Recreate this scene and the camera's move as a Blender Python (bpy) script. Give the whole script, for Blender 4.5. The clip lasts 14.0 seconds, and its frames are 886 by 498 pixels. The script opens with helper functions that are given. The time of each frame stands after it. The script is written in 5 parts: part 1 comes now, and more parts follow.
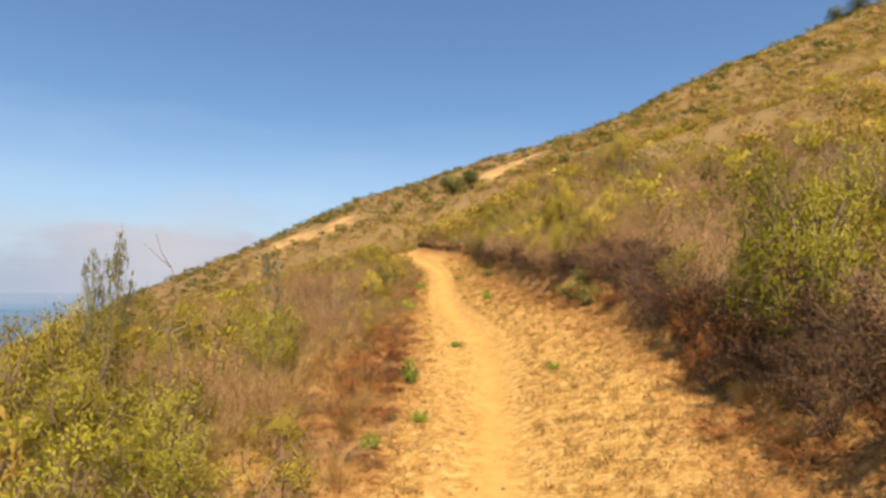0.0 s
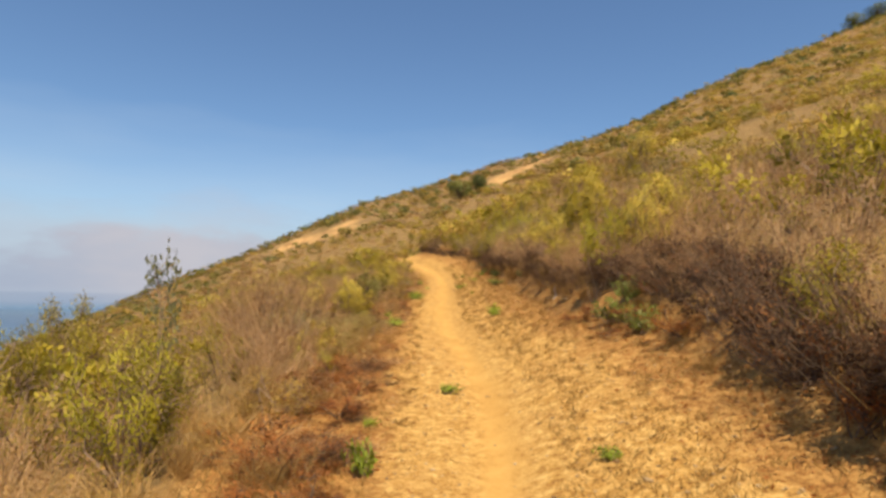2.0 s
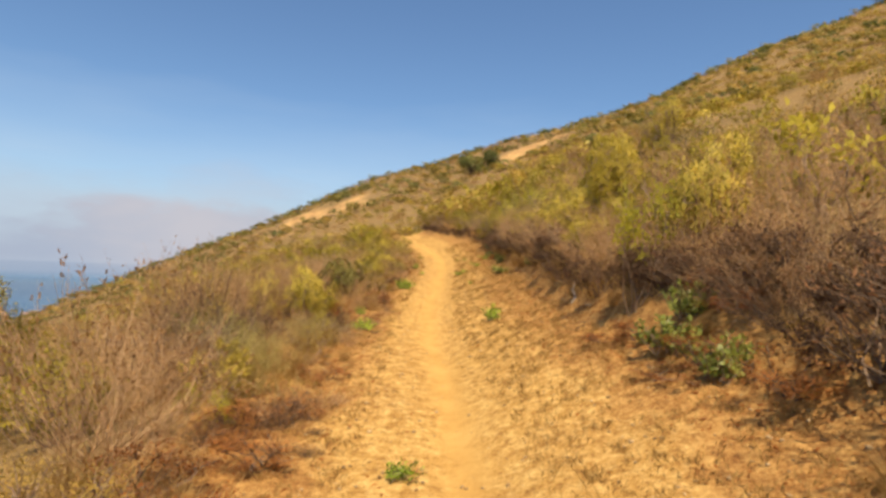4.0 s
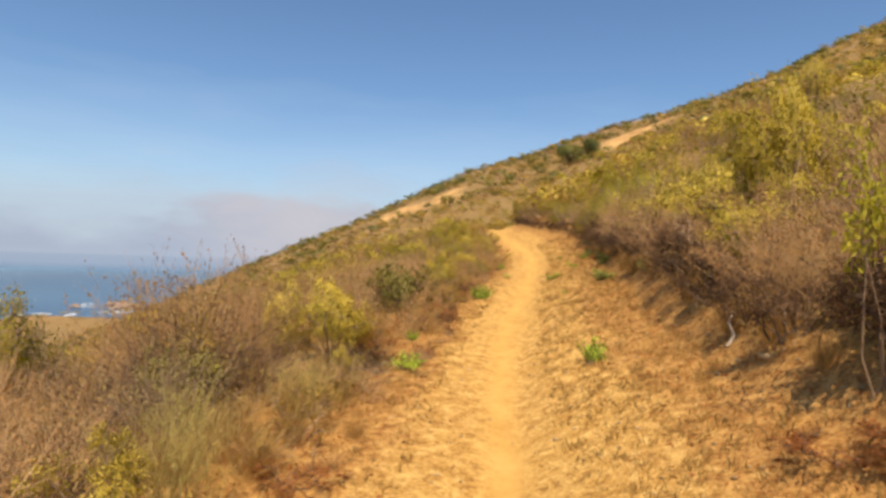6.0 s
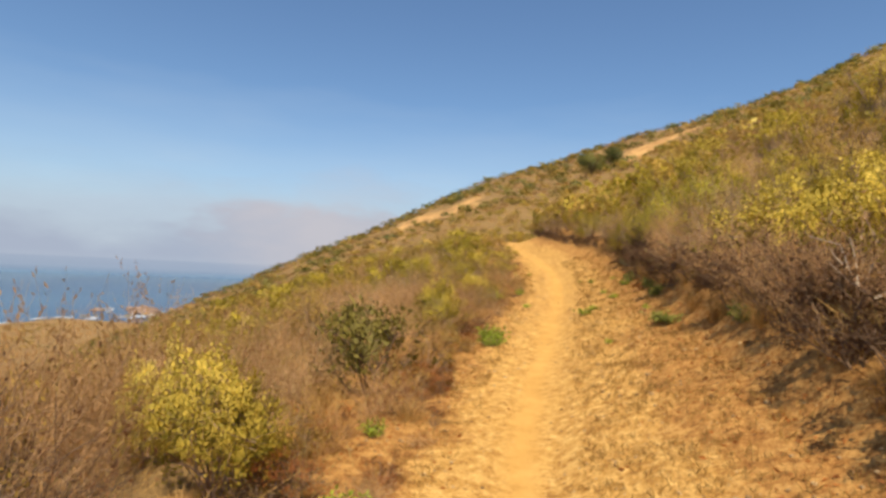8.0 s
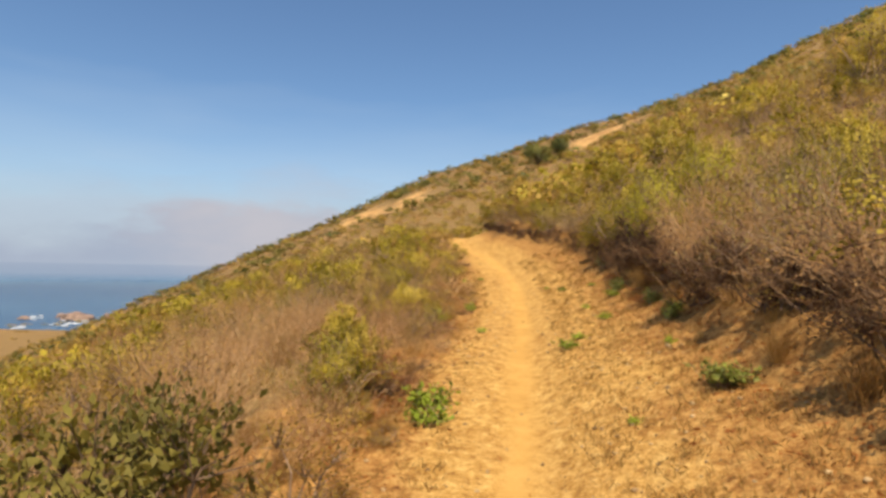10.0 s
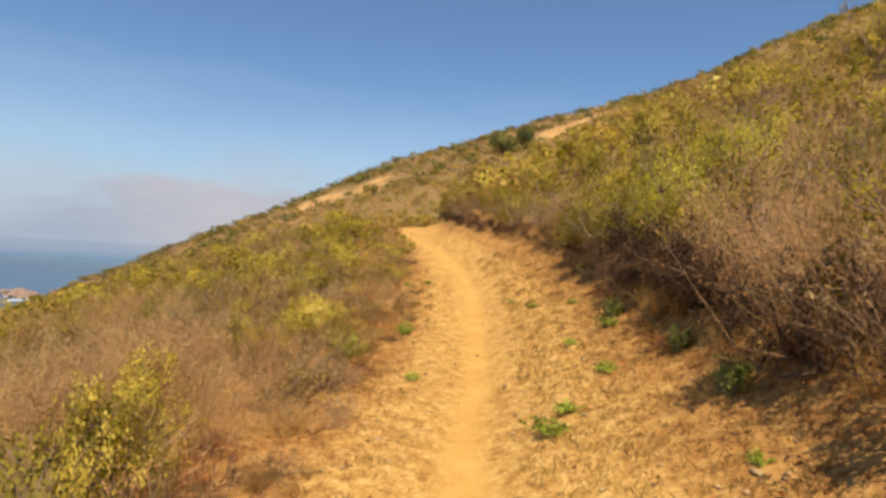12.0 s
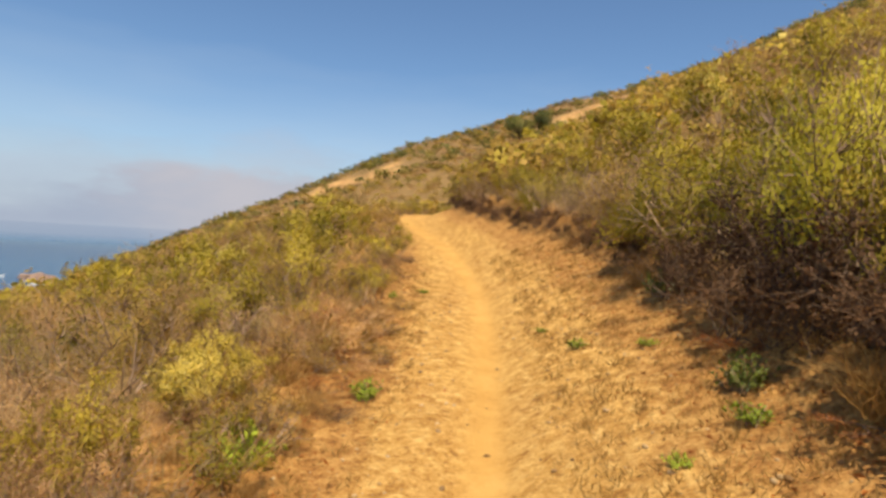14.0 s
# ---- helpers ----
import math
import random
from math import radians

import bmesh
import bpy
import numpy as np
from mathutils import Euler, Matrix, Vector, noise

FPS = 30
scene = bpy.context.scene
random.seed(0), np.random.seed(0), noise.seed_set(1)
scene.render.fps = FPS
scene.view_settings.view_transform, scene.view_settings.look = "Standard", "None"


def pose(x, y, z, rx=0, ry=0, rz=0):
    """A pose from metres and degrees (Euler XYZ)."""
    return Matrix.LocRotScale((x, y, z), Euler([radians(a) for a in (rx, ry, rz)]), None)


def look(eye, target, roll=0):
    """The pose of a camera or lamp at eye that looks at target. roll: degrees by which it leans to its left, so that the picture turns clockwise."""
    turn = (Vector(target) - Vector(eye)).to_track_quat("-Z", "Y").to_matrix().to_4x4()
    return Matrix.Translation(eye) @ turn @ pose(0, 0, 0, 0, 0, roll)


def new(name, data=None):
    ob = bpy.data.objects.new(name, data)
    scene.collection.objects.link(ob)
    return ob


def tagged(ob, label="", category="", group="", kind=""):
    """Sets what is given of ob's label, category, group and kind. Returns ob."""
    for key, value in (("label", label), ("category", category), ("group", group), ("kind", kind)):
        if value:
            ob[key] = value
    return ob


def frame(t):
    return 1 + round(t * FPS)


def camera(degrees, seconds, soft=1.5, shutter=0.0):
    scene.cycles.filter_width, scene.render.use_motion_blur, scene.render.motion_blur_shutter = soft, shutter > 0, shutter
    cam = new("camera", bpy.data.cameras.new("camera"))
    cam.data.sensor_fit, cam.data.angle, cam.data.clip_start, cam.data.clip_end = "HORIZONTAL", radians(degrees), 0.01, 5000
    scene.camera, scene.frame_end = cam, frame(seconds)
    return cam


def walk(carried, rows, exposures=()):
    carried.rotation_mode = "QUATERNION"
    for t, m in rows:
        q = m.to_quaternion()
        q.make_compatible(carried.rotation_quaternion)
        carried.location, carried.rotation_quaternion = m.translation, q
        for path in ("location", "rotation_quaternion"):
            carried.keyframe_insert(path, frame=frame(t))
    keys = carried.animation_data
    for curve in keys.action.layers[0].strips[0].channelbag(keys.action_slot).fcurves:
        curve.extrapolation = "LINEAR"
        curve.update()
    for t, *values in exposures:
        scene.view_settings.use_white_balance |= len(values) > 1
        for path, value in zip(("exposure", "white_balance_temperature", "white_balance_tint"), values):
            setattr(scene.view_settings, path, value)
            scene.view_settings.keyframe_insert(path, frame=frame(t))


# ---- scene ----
cam = camera(71.1, 14.0, soft=3.0)
METRES, EYE, TILT, LEAN, TURN = 20.0, 1.5, 3.5, -0.5, 0.0
ROWS = [
    (0.0, 0.0, 0.0, 0.0, -0.0, 0.0, -0.0),
    (0.5, -0.003, 0.0247, -0.0022, -1.2, -4.26, -1.42),
    (1.0, -0.002, 0.0673, -0.0015, -1.82, -3.25, -1.37),
    (1.5, 0.0004, 0.11, -0.0011, -0.01, -0.43, -0.22),
    (2.0, 0.0095, 0.1476, -0.0027, 0.66, 0.52, -0.89),
    (2.5, 0.0168, 0.1846, -0.0005, 0.49, 0.54, -1.48),
    (5.0, 0.0314, 0.3382, 0.0039, 4.65, -2.9, -1.5),
    (5.5, 0.0338, 0.3735, 0.0048, 7.5, -2.65, -0.84),
    (6.0, 0.0332, 0.4095, 0.0054, 10.8, -2.55, -0.96),
    (6.5, 0.0322, 0.4457, 0.0076, 12.8, -3.27, -0.43),
    (7.0, 0.0315, 0.4813, 0.0079, 13.12, -1.87, -0.56),
    (7.5, 0.0259, 0.5204, 0.0079, 14.19, -2.47, -1.55),
    (8.0, 0.0193, 0.5514, 0.0107, 12.52, -1.76, -1.66),
    (8.5, 0.012, 0.5935, 0.0098, 9.79, -0.55, -1.46),
    (11.0, 0.0015, 0.7811, 0.0125, 6.92, -3.12, -0.69),
    (11.5, 0.0026, 0.8156, 0.0115, 5.57, -3.14, -1.72),
    (12.0, 0.0034, 0.8513, 0.0128, 4.25, -3.17, -2.57),
    (12.5, 0.0032, 0.8884, 0.0114, 4.16, -3.93, -3.03),
    (13.0, 0.003, 0.9249, 0.0116, 5.83, -3.21, -2.41),
    (13.5, 0.0045, 0.9582, 0.0108, 6.57, -3.68, -2.02),
    (14.0, 0.0019, 0.9932, 0.0119, 5.63, -4.47, -2.73),
]
walk(cam, [(t, pose(0, 0, EYE, TILT, LEAN, TURN) @ pose(METRES * x, METRES * y, METRES * z, 90 + pitch, roll, yaw)) for t, x, y, z, yaw, pitch, roll in ROWS],
     exposures=[(0.0, 0.45), (0.5, 0.28), (2.5, 0.28), (5.0, 0.36), (6.0, 0.34), (7.5, 0.28), (14.0, 0.24)])

# ---- world, sun, exposure ----
SUN_TO = Vector((0.10, -0.58, 1.16)).normalized()      # from the place towards the sun: high behind the walker
world = bpy.data.worlds.new("sky")
scene.world = world
world.use_nodes = True


def wire_world():
    nt = world.node_tree
    n, l = nt.nodes, nt.links
    n.clear()
    out = n.new("ShaderNodeOutputWorld")
    bg = n.new("ShaderNodeBackground")
    sky = n.new("ShaderNodeTexSky")
    sky.sky_type, sky.sun_disc = "NISHITA", False
    sky.sun_elevation = math.asin(SUN_TO.z)
    sky.sun_rotation = math.atan2(SUN_TO.x, SUN_TO.y)
    sky.altitude, sky.air_density, sky.dust_density, sky.ozone_density = 60, 1.0, 0.25, 3.2
    geo = n.new("ShaderNodeTexCoord")
    sep = n.new("ShaderNodeSeparateXYZ")
    l.new(geo.outputs["Generated"], sep.inputs[0])
    # a low bank of sea fog, ragged on top, all round the horizon
    mp = n.new("ShaderNodeMapping")
    mp.inputs["Scale"].default_value = (1.6, 1.6, 7.0)
    l.new(geo.outputs["Generated"], mp.inputs[0])
    nz = n.new("ShaderNodeTexNoise")
    nz.inputs["Scale"].default_value, nz.inputs["Detail"].default_value = 2.2, 4
    l.new(mp.outputs[0], nz.inputs["Vector"])
    add = n.new("ShaderNodeMath")
    add.operation = "MULTIPLY_ADD"
    add.inputs[1].default_value, add.inputs[2].default_value = -0.16, 0.08
    l.new(nz.outputs["Fac"], add.inputs[0])
    lift = n.new("ShaderNodeMath")
    lift.operation = "ADD"
    l.new(sep.outputs["Z"], lift.inputs[0])
    l.new(add.outputs[0], lift.inputs[1])
    ramp = n.new("ShaderNodeValToRGB")
    r = ramp.color_ramp
    r.elements[0].position, r.elements[0].color = 0.0, (0.92, 0.92, 0.92, 1)
    r.elements[1].position, r.elements[1].color = 0.26, (0, 0, 0, 1)
    e = r.elements.new(0.055)
    e.color = (0.75, 0.75, 0.75, 1)
    e = r.elements.new(0.12)
    e.color = (0.3, 0.3, 0.3, 1)
    l.new(lift.outputs[0], ramp.inputs[0])
    mix = n.new("ShaderNodeMix")
    mix.data_type = "RGBA"
    l.new(ramp.outputs[0], mix.inputs["Factor"])
    clear = n.new("ShaderNodeMix")
    clear.data_type, clear.blend_type = "RGBA", "MULTIPLY"
    clear.inputs["Factor"].default_value = 1.0
    clear.inputs["B"].default_value = (0.87, 0.97, 1.04, 1)
    l.new(sky.outputs[0], clear.inputs["A"])
    l.new(clear.outputs["Result"], mix.inputs["A"])
    mix.inputs["B"].default_value = FOG
    l.new(mix.outputs["Result"], bg.inputs["Color"])
    bg.inputs["Strength"].default_value = SKY
    l.new(bg.outputs[0], out.inputs[0])


SKY, FOG = 0.10, (4.5, 5.3, 6.2, 1)
wire_world()
sun = new("sun", bpy.data.lights.new("sun", "SUN"))
sun.data.energy, sun.data.angle, sun.data.color = 5.1, radians(0.55), (1.0, 0.85, 0.63)
sun.matrix_world = look(SUN_TO * 100, (0, 0, 0))


# ---- materials ----
def shader(name, rough=0.85, spec=0.25):
    m = bpy.data.materials.new(name)
    m.use_nodes = True
    p = m.node_tree.nodes["Principled BSDF"]
    p.inputs["Roughness"].default_value = rough
    p.inputs["Specular IOR Level"].default_value = spec
    return m, m.node_tree.nodes, m.node_tree.links, p


def noise_node(n, l, scale, detail=4, rough=0.6, vec=None):
    t = n.new("ShaderNodeTexNoise")
    t.inputs["Scale"].default_value, t.inputs["Detail"].default_value, t.inputs["Roughness"].default_value = scale, detail, rough
    if vec is None:
        c = n.new("ShaderNodeTexCoord")
        vec = c.outputs["Object"]
    l.new(vec, t.inputs["Vector"])
    return t


def ramp_node(n, l, fac, stops):
    r = n.new("ShaderNodeValToRGB")
    el = r.color_ramp.elements
    while len(el) < len(stops):
        el.new(0.5)
    for e, (p, c) in zip(el, stops):
        e.position, e.color = p, (*c, 1) if len(c) == 3 else c
    l.new(fac, r.inputs[0])
    return r


def mix_node(n, l, fac, a, b, blend="MIX"):
    m = n.new("ShaderNodeMix")
    m.data_type, m.blend_type = "RGBA", blend
    for key, v in (("Factor", fac), ("A", a), ("B", b)):
        if isinstance(v, (int, float)):
            m.inputs[key].default_value = v
        elif isinstance(v, tuple):
            m.inputs[key].default_value = (*v, 1)
        else:
            l.new(v, m.inputs[key])
    return m.outputs["Result"]


def math_node(n, l, op, a, b=0.0, clamp=False):
    m = n.new("ShaderNodeMath")
    m.operation, m.use_clamp = op, clamp
    for i, v in enumerate((a, b)):
        if isinstance(v, (int, float)):
            m.inputs[i].default_value = v
        else:
            l.new(v, m.inputs[i])
    return m.outputs[0]


def bump_node(n, l, p, height, strength, dist):
    b = n.new("ShaderNodeBump")
    b.inputs["Strength"].default_value, b.inputs["Distance"].default_value = strength, dist
    l.new(height, b.inputs["Height"])
    l.new(b.outputs[0], p.inputs["Normal"])


def leaf_material(name, dark, light, tip=None, rough=0.6, through_light=0.42, spread=0.3):
    """Leaves: a colour between dark and light leaf by leaf, a drift plant by plant, and light that shines through."""
    m, n, l, p = shader(name, rough, 0.3)
    g = n.new("ShaderNodeNewGeometry")
    o = n.new("ShaderNodeObjectInfo")
    a = math_node(n, l, "MULTIPLY", g.outputs["Random Per Island"], spread)
    at = n.new("ShaderNodeAttribute")
    at.attribute_name = "plant"
    b = math_node(n, l, "FRACT", math_node(n, l, "ADD", o.outputs["Random"], at.outputs["Fac"]))
    b = math_node(n, l, "MULTIPLY", b, 1 - spread)
    f = math_node(n, l, "ADD", a, b)
    stops = [(0.1, dark), (0.85, light)]
    if tip:
        stops.append((0.97, tip))
    col = ramp_node(n, l, f, stops).outputs[0]
    c = n.new("ShaderNodeTexCoord")
    nz = noise_node(n, l, 9, 2, 0.5, c.outputs["Object"])
    v = ramp_node(n, l, nz.outputs["Fac"], [(0.3, (0.75, 0.75, 0.75)), (0.7, (1.15, 1.1, 1.0))]).outputs[0]
    col = mix_node(n, l, 1.0, col, v, "MULTIPLY")
    l.new(col, p.inputs["Base Color"])
    tr = n.new("ShaderNodeBsdfTranslucent")
    l.new(col, tr.inputs["Color"])
    mx = n.new("ShaderNodeMixShader")
    mx.inputs[0].default_value = through_light
    l.new(p.outputs[0], mx.inputs[1])
    l.new(tr.outputs[0], mx.inputs[2])
    l.new(mx.outputs[0], n["Material Output"].inputs["Surface"])
    return m


def bark_material(name, dark, light, rough=0.9):
    m, n, l, p = shader(name, rough, 0.15)
    g = n.new("ShaderNodeNewGeometry")
    nz = noise_node(n, l, 35, 3)
    f = math_node(n, l, "ADD", math_node(n, l, "MULTIPLY", g.outputs["Random Per Island"], 0.6), math_node(n, l, "MULTIPLY", nz.outputs["Fac"], 0.4))
    l.new(ramp_node(n, l, f, [(0.15, dark), (0.85, light)]).outputs[0], p.inputs["Base Color"])
    bump_node(n, l, p, nz.outputs["Fac"], 0.4, 0.004)
    return m


M_LEAF = {
    "green": leaf_material("coyote_brush_leaf", (0.26, 0.22, 0.02), (0.56, 0.445, 0.05), (0.66, 0.53, 0.09)),
    "fresh": leaf_material("fresh_leaf", (0.31, 0.29, 0.02), (0.58, 0.51, 0.05), (0.68, 0.60, 0.10)),
    "dark": leaf_material("dark_leaf", (0.15, 0.132, 0.026), (0.35, 0.30, 0.065), (0.48, 0.42, 0.12)),
    "olive": leaf_material("olive_leaf", (0.29, 0.195, 0.038), (0.58, 0.39, 0.085)),
    "bloom": leaf_material("yellow_bloom", (0.48, 0.37, 0.04), (0.78, 0.62, 0.12), (0.85, 0.74, 0.26)),
    "dry": leaf_material("dry_leaf", (0.32, 0.175, 0.062), (0.68, 0.42, 0.165)),
    "rust": leaf_material("rust_leaf", (0.32, 0.105, 0.025), (0.58, 0.25, 0.065), (0.60, 0.36, 0.11)),
    "forb": leaf_material("forb_leaf", (0.25, 0.33, 0.03), (0.46, 0.57, 0.06), (0.56, 0.60, 0.12)),
    "glossy": leaf_material("glossy_leaf", (0.13, 0.17, 0.03), (0.38, 0.41, 0.09), (0.60, 0.60, 0.26), rough=0.35),
    "sage": leaf_material("sage_leaf", (0.27, 0.205, 0.075), (0.52, 0.405, 0.16)),
    "broom": leaf_material("broom_leaf", (0.34, 0.29, 0.07), (0.58, 0.48, 0.13)),
    "stubble": leaf_material("stubble_blade", (0.36, 0.215, 0.06), (0.68, 0.46, 0.16), (0.74, 0.55, 0.24), through_light=0.3),
    "russet": leaf_material("russet_leaf", (0.17, 0.075, 0.034), (0.40, 0.20, 0.085)),
    "grey": leaf_material("grey_green_leaf", (0.17, 0.18, 0.085), (0.40, 0.40, 0.20)),
    "straw": leaf_material("straw_blade", (0.30, 0.165, 0.045), (0.58, 0.37, 0.125), (0.66, 0.47, 0.20), through_light=0.25),
    # dead brush at the bank's foot: its shade is put into this dark brown
    "dead": leaf_material("shade_dark_leaf", (0.08, 0.044, 0.024), (0.25, 0.14, 0.068)),
    "earthy": leaf_material("earth_brown_leaf", (0.16, 0.095, 0.04), (0.38, 0.24, 0.11)),
    "oak": leaf_material("oak_leaf", (0.09, 0.11, 0.028), (0.25, 0.26, 0.07)),
}
M_STEM = bark_material("grey_brown_twig", (0.16, 0.10, 0.06), (0.44, 0.31, 0.20))
M_DRY = bark_material("dry_twig", (0.29, 0.165, 0.075), (0.70, 0.455, 0.235))
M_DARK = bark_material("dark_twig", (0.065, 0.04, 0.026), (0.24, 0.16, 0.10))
M_BROOM = bark_material("olive_stem", (0.26, 0.20, 0.06), (0.56, 0.45, 0.16))
M_BONE = bark_material("bleached_wood", (0.36, 0.28, 0.20), (0.62, 0.52, 0.40))


def ground_material():
    """Sandy soil: dusty where feet have worn it, mown straw and clods beside, rusty litter at the edges, scrub soil beyond."""
    m, n, l, p = shader("sandy_soil", 0.95, 0.1)
    c = n.new("ShaderNodeTexCoord").outputs["Object"]
    wide = noise_node(n, l, 0.9, 4, 0.55, c).outputs["Fac"]
    big = noise_node(n, l, 2.6, 5, 0.6, c).outputs["Fac"]
    mid = noise_node(n, l, 9.0, 6, 0.7, c).outputs["Fac"]
    fine = noise_node(n, l, 45.0, 4, 0.7, c).outputs["Fac"]

    def mask(name):
        a = n.new("ShaderNodeAttribute")
        a.attribute_name = name
        return a.outputs["Fac"]

    def ragged(name, amount, low, high):
        f = math_node(n, l, "ADD", math_node(n, l, "MULTIPLY", math_node(n, l, "SUBTRACT", mid, 0.5), amount), math_node(n, l, "MULTIPLY", math_node(n, l, "SUBTRACT", big, 0.5), amount))
        return ramp_node(n, l, math_node(n, l, "ADD", mask(name), f), [(low, (0, 0, 0)), (high, (1, 1, 1))]).outputs[0]
    grain = math_node(n, l, "ADD", math_node(n, l, "MULTIPLY", mid, 0.55), math_node(n, l, "MULTIPLY", fine, 0.45))
    dust = ramp_node(n, l, math_node(n, l, "ADD", math_node(n, l, "MULTIPLY", big, 0.6), math_node(n, l, "MULTIPLY", grain, 0.4)),
                     [(0.33, (0.47, 0.25, 0.062)), (0.50, (0.56, 0.32, 0.088)), (0.68, (0.63, 0.385, 0.12))]).outputs[0]
    turf = ramp_node(n, l, grain, [(0.36, (0.30, 0.145, 0.038)), (0.47, (0.50, 0.275, 0.07)), (0.60, (0.69, 0.43, 0.14))]).outputs[0]
    rusty = ramp_node(n, l, grain, [(0.36, (0.19, 0.07, 0.018)), (0.48, (0.385, 0.19, 0.055)), (0.62, (0.57, 0.32, 0.10))]).outputs[0]
    scrub = ramp_node(n, l, grain, [(0.34, (0.12, 0.068, 0.028)), (0.50, (0.27, 0.165, 0.065)), (0.64, (0.42, 0.29, 0.12))]).outputs[0]
    bare = ramp_node(n, l, grain, [(0.36, (0.48, 0.28, 0.10)), (0.62, (0.66, 0.41, 0.16))]).outputs[0]
    patch = ramp_node(n, l, wide, [(0.45, (0, 0, 0)), (0.66, (0.3, 0.3, 0.3))]).outputs[0]
    turf = mix_node(n, l, patch, turf, rusty)
    scrub = mix_node(n, l, ramp_node(n, l, wide, [(0.4, (0, 0, 0)), (0.6, (0.7, 0.7, 0.7))]).outputs[0], scrub, (0.23, 0.15, 0.06))
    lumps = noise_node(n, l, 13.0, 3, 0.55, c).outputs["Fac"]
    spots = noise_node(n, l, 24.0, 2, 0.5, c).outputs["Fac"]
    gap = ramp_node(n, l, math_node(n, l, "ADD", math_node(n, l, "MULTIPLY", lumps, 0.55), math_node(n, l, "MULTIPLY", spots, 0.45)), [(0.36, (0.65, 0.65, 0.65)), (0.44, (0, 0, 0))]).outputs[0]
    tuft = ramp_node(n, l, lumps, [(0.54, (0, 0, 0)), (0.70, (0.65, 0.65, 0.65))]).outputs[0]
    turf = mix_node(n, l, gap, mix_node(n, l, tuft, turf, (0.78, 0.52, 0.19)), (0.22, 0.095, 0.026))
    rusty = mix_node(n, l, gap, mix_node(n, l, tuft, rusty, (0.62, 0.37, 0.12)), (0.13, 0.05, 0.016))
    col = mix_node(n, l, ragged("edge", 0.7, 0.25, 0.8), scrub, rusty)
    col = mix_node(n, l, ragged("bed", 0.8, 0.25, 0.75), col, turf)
    col = mix_node(n, l, ragged("worn", 0.85, 0.12, 0.95), col, dust)
    rubble = noise_node(n, l, 0.32, 5, 0.65, c).outputs["Fac"]
    scar = ramp_node(n, l, math_node(n, l, "ADD", mask("bare"), math_node(n, l, "MULTIPLY", math_node(n, l, "SUBTRACT", rubble, 0.5), 1.5)), [(0.25, (0, 0, 0)), (0.6, (0.95, 0.95, 0.95))]).outputs[0]
    bare = mix_node(n, l, ramp_node(n, l, rubble, [(0.42, (0.9, 0.9, 0.9)), (0.58, (0, 0, 0))]).outputs[0], bare, (0.33, 0.165, 0.06))
    col = mix_node(n, l, math_node(n, l, "MULTIPLY", scar, ramp_node(n, l, mask("bare"), [(0.02, (0, 0, 0)), (0.12, (1, 1, 1))]).outputs[0]), col, bare)
    l.new(col, p.inputs["Base Color"])
    h = math_node(n, l, "ADD", math_node(n, l, "MULTIPLY", mid, 0.25), math_node(n, l, "ADD", math_node(n, l, "MULTIPLY", fine, 0.45), math_node(n, l, "MULTIPLY", lumps, 0.5)))
    soft = math_node(n, l, "SUBTRACT", 1.0, math_node(n, l, "MULTIPLY", mask("worn"), 0.5))
    bump_node(n, l, p, math_node(n, l, "MULTIPLY", h, soft), 0.8, 0.055)
    return m


def sea_material():
    m, n, l, p = shader("sea_water", 0.25, 0.5)
    c = n.new("ShaderNodeTexCoord").outputs["Object"]
    w = noise_node(n, l, 0.06, 6, 0.65, c).outputs["Fac"]
    b = noise_node(n, l, 0.004, 3, 0.5, c).outputs["Fac"]
    l.new(ramp_node(n, l, b, [(0.3, (0.035, 0.08, 0.145)), (0.7, (0.06, 0.135, 0.21))]).outputs[0], p.inputs["Base Color"])
    bump_node(n, l, p, w, 0.6, 3.0)
    return m


def plain_rock(name, dark, light, scale=4.0):
    m, n, l, p = shader(name, 0.9, 0.2)
    nz = noise_node(n, l, scale, 6, 0.65).outputs["Fac"]
    l.new(ramp_node(n, l, nz, [(0.3, dark), (0.7, light)]).outputs[0], p.inputs["Base Color"])
    bump_node(n, l, p, nz, 0.6, 0.1 / scale)
    return m


M_GROUND, M_SEA = ground_material(), sea_material()
M_STONE = bark_material("trail_stone", (0.16, 0.085, 0.035), (0.60, 0.42, 0.21))
M_ROCK = plain_rock("sea_rock", (0.20, 0.13, 0.10), (0.38, 0.27, 0.20), 0.3)
M_FOAM = plain_rock("surf_foam", (0.42, 0.46, 0.50), (0.68, 0.71, 0.73), 0.2)

# ---- the lie of the land ----
# ground begin
STEP = np.arange(-400, 700, 0.5)


def smooth_table(ys, vs, width):
    v = np.interp(STEP, ys, vs)
    k = np.exp(-0.5 * (np.arange(-4 * width, 4 * width + 0.5, 0.5) / width) ** 2)
    pad = len(k) // 2
    return np.convolve(np.pad(v, pad, mode="edge"), k / k.sum(), mode="valid")


PATH_X = smooth_table([-40, -4, 0, 4, 6, 8.5, 10.7, 14, 16.5, 25, 28, 31, 35, 38, 41, 45, 52, 60, 72, 90],
                      [0.4, 0.2, 0.15, 0.3, 0.5, 0.68, 0.55, 0.1, 0.0, 0.0, -0.25, -0.85, -2.1, -3.0, -3.1, -1.8, 1.5, 4.5, 6.0, 3.0], 1.0)
AXIS_X = smooth_table([-60, 0, 8, 16, 26, 31, 35, 38, 41, 45, 52, 60, 72, 90, 112, 200],
                      [1.0, 0.3, 0.45, 0.1, -0.1, -0.8, -1.9, -2.6, -2.7, -1.6, 1.5, 4.5, 6.0, 2.0, -8.8, -12.0], 1.6)
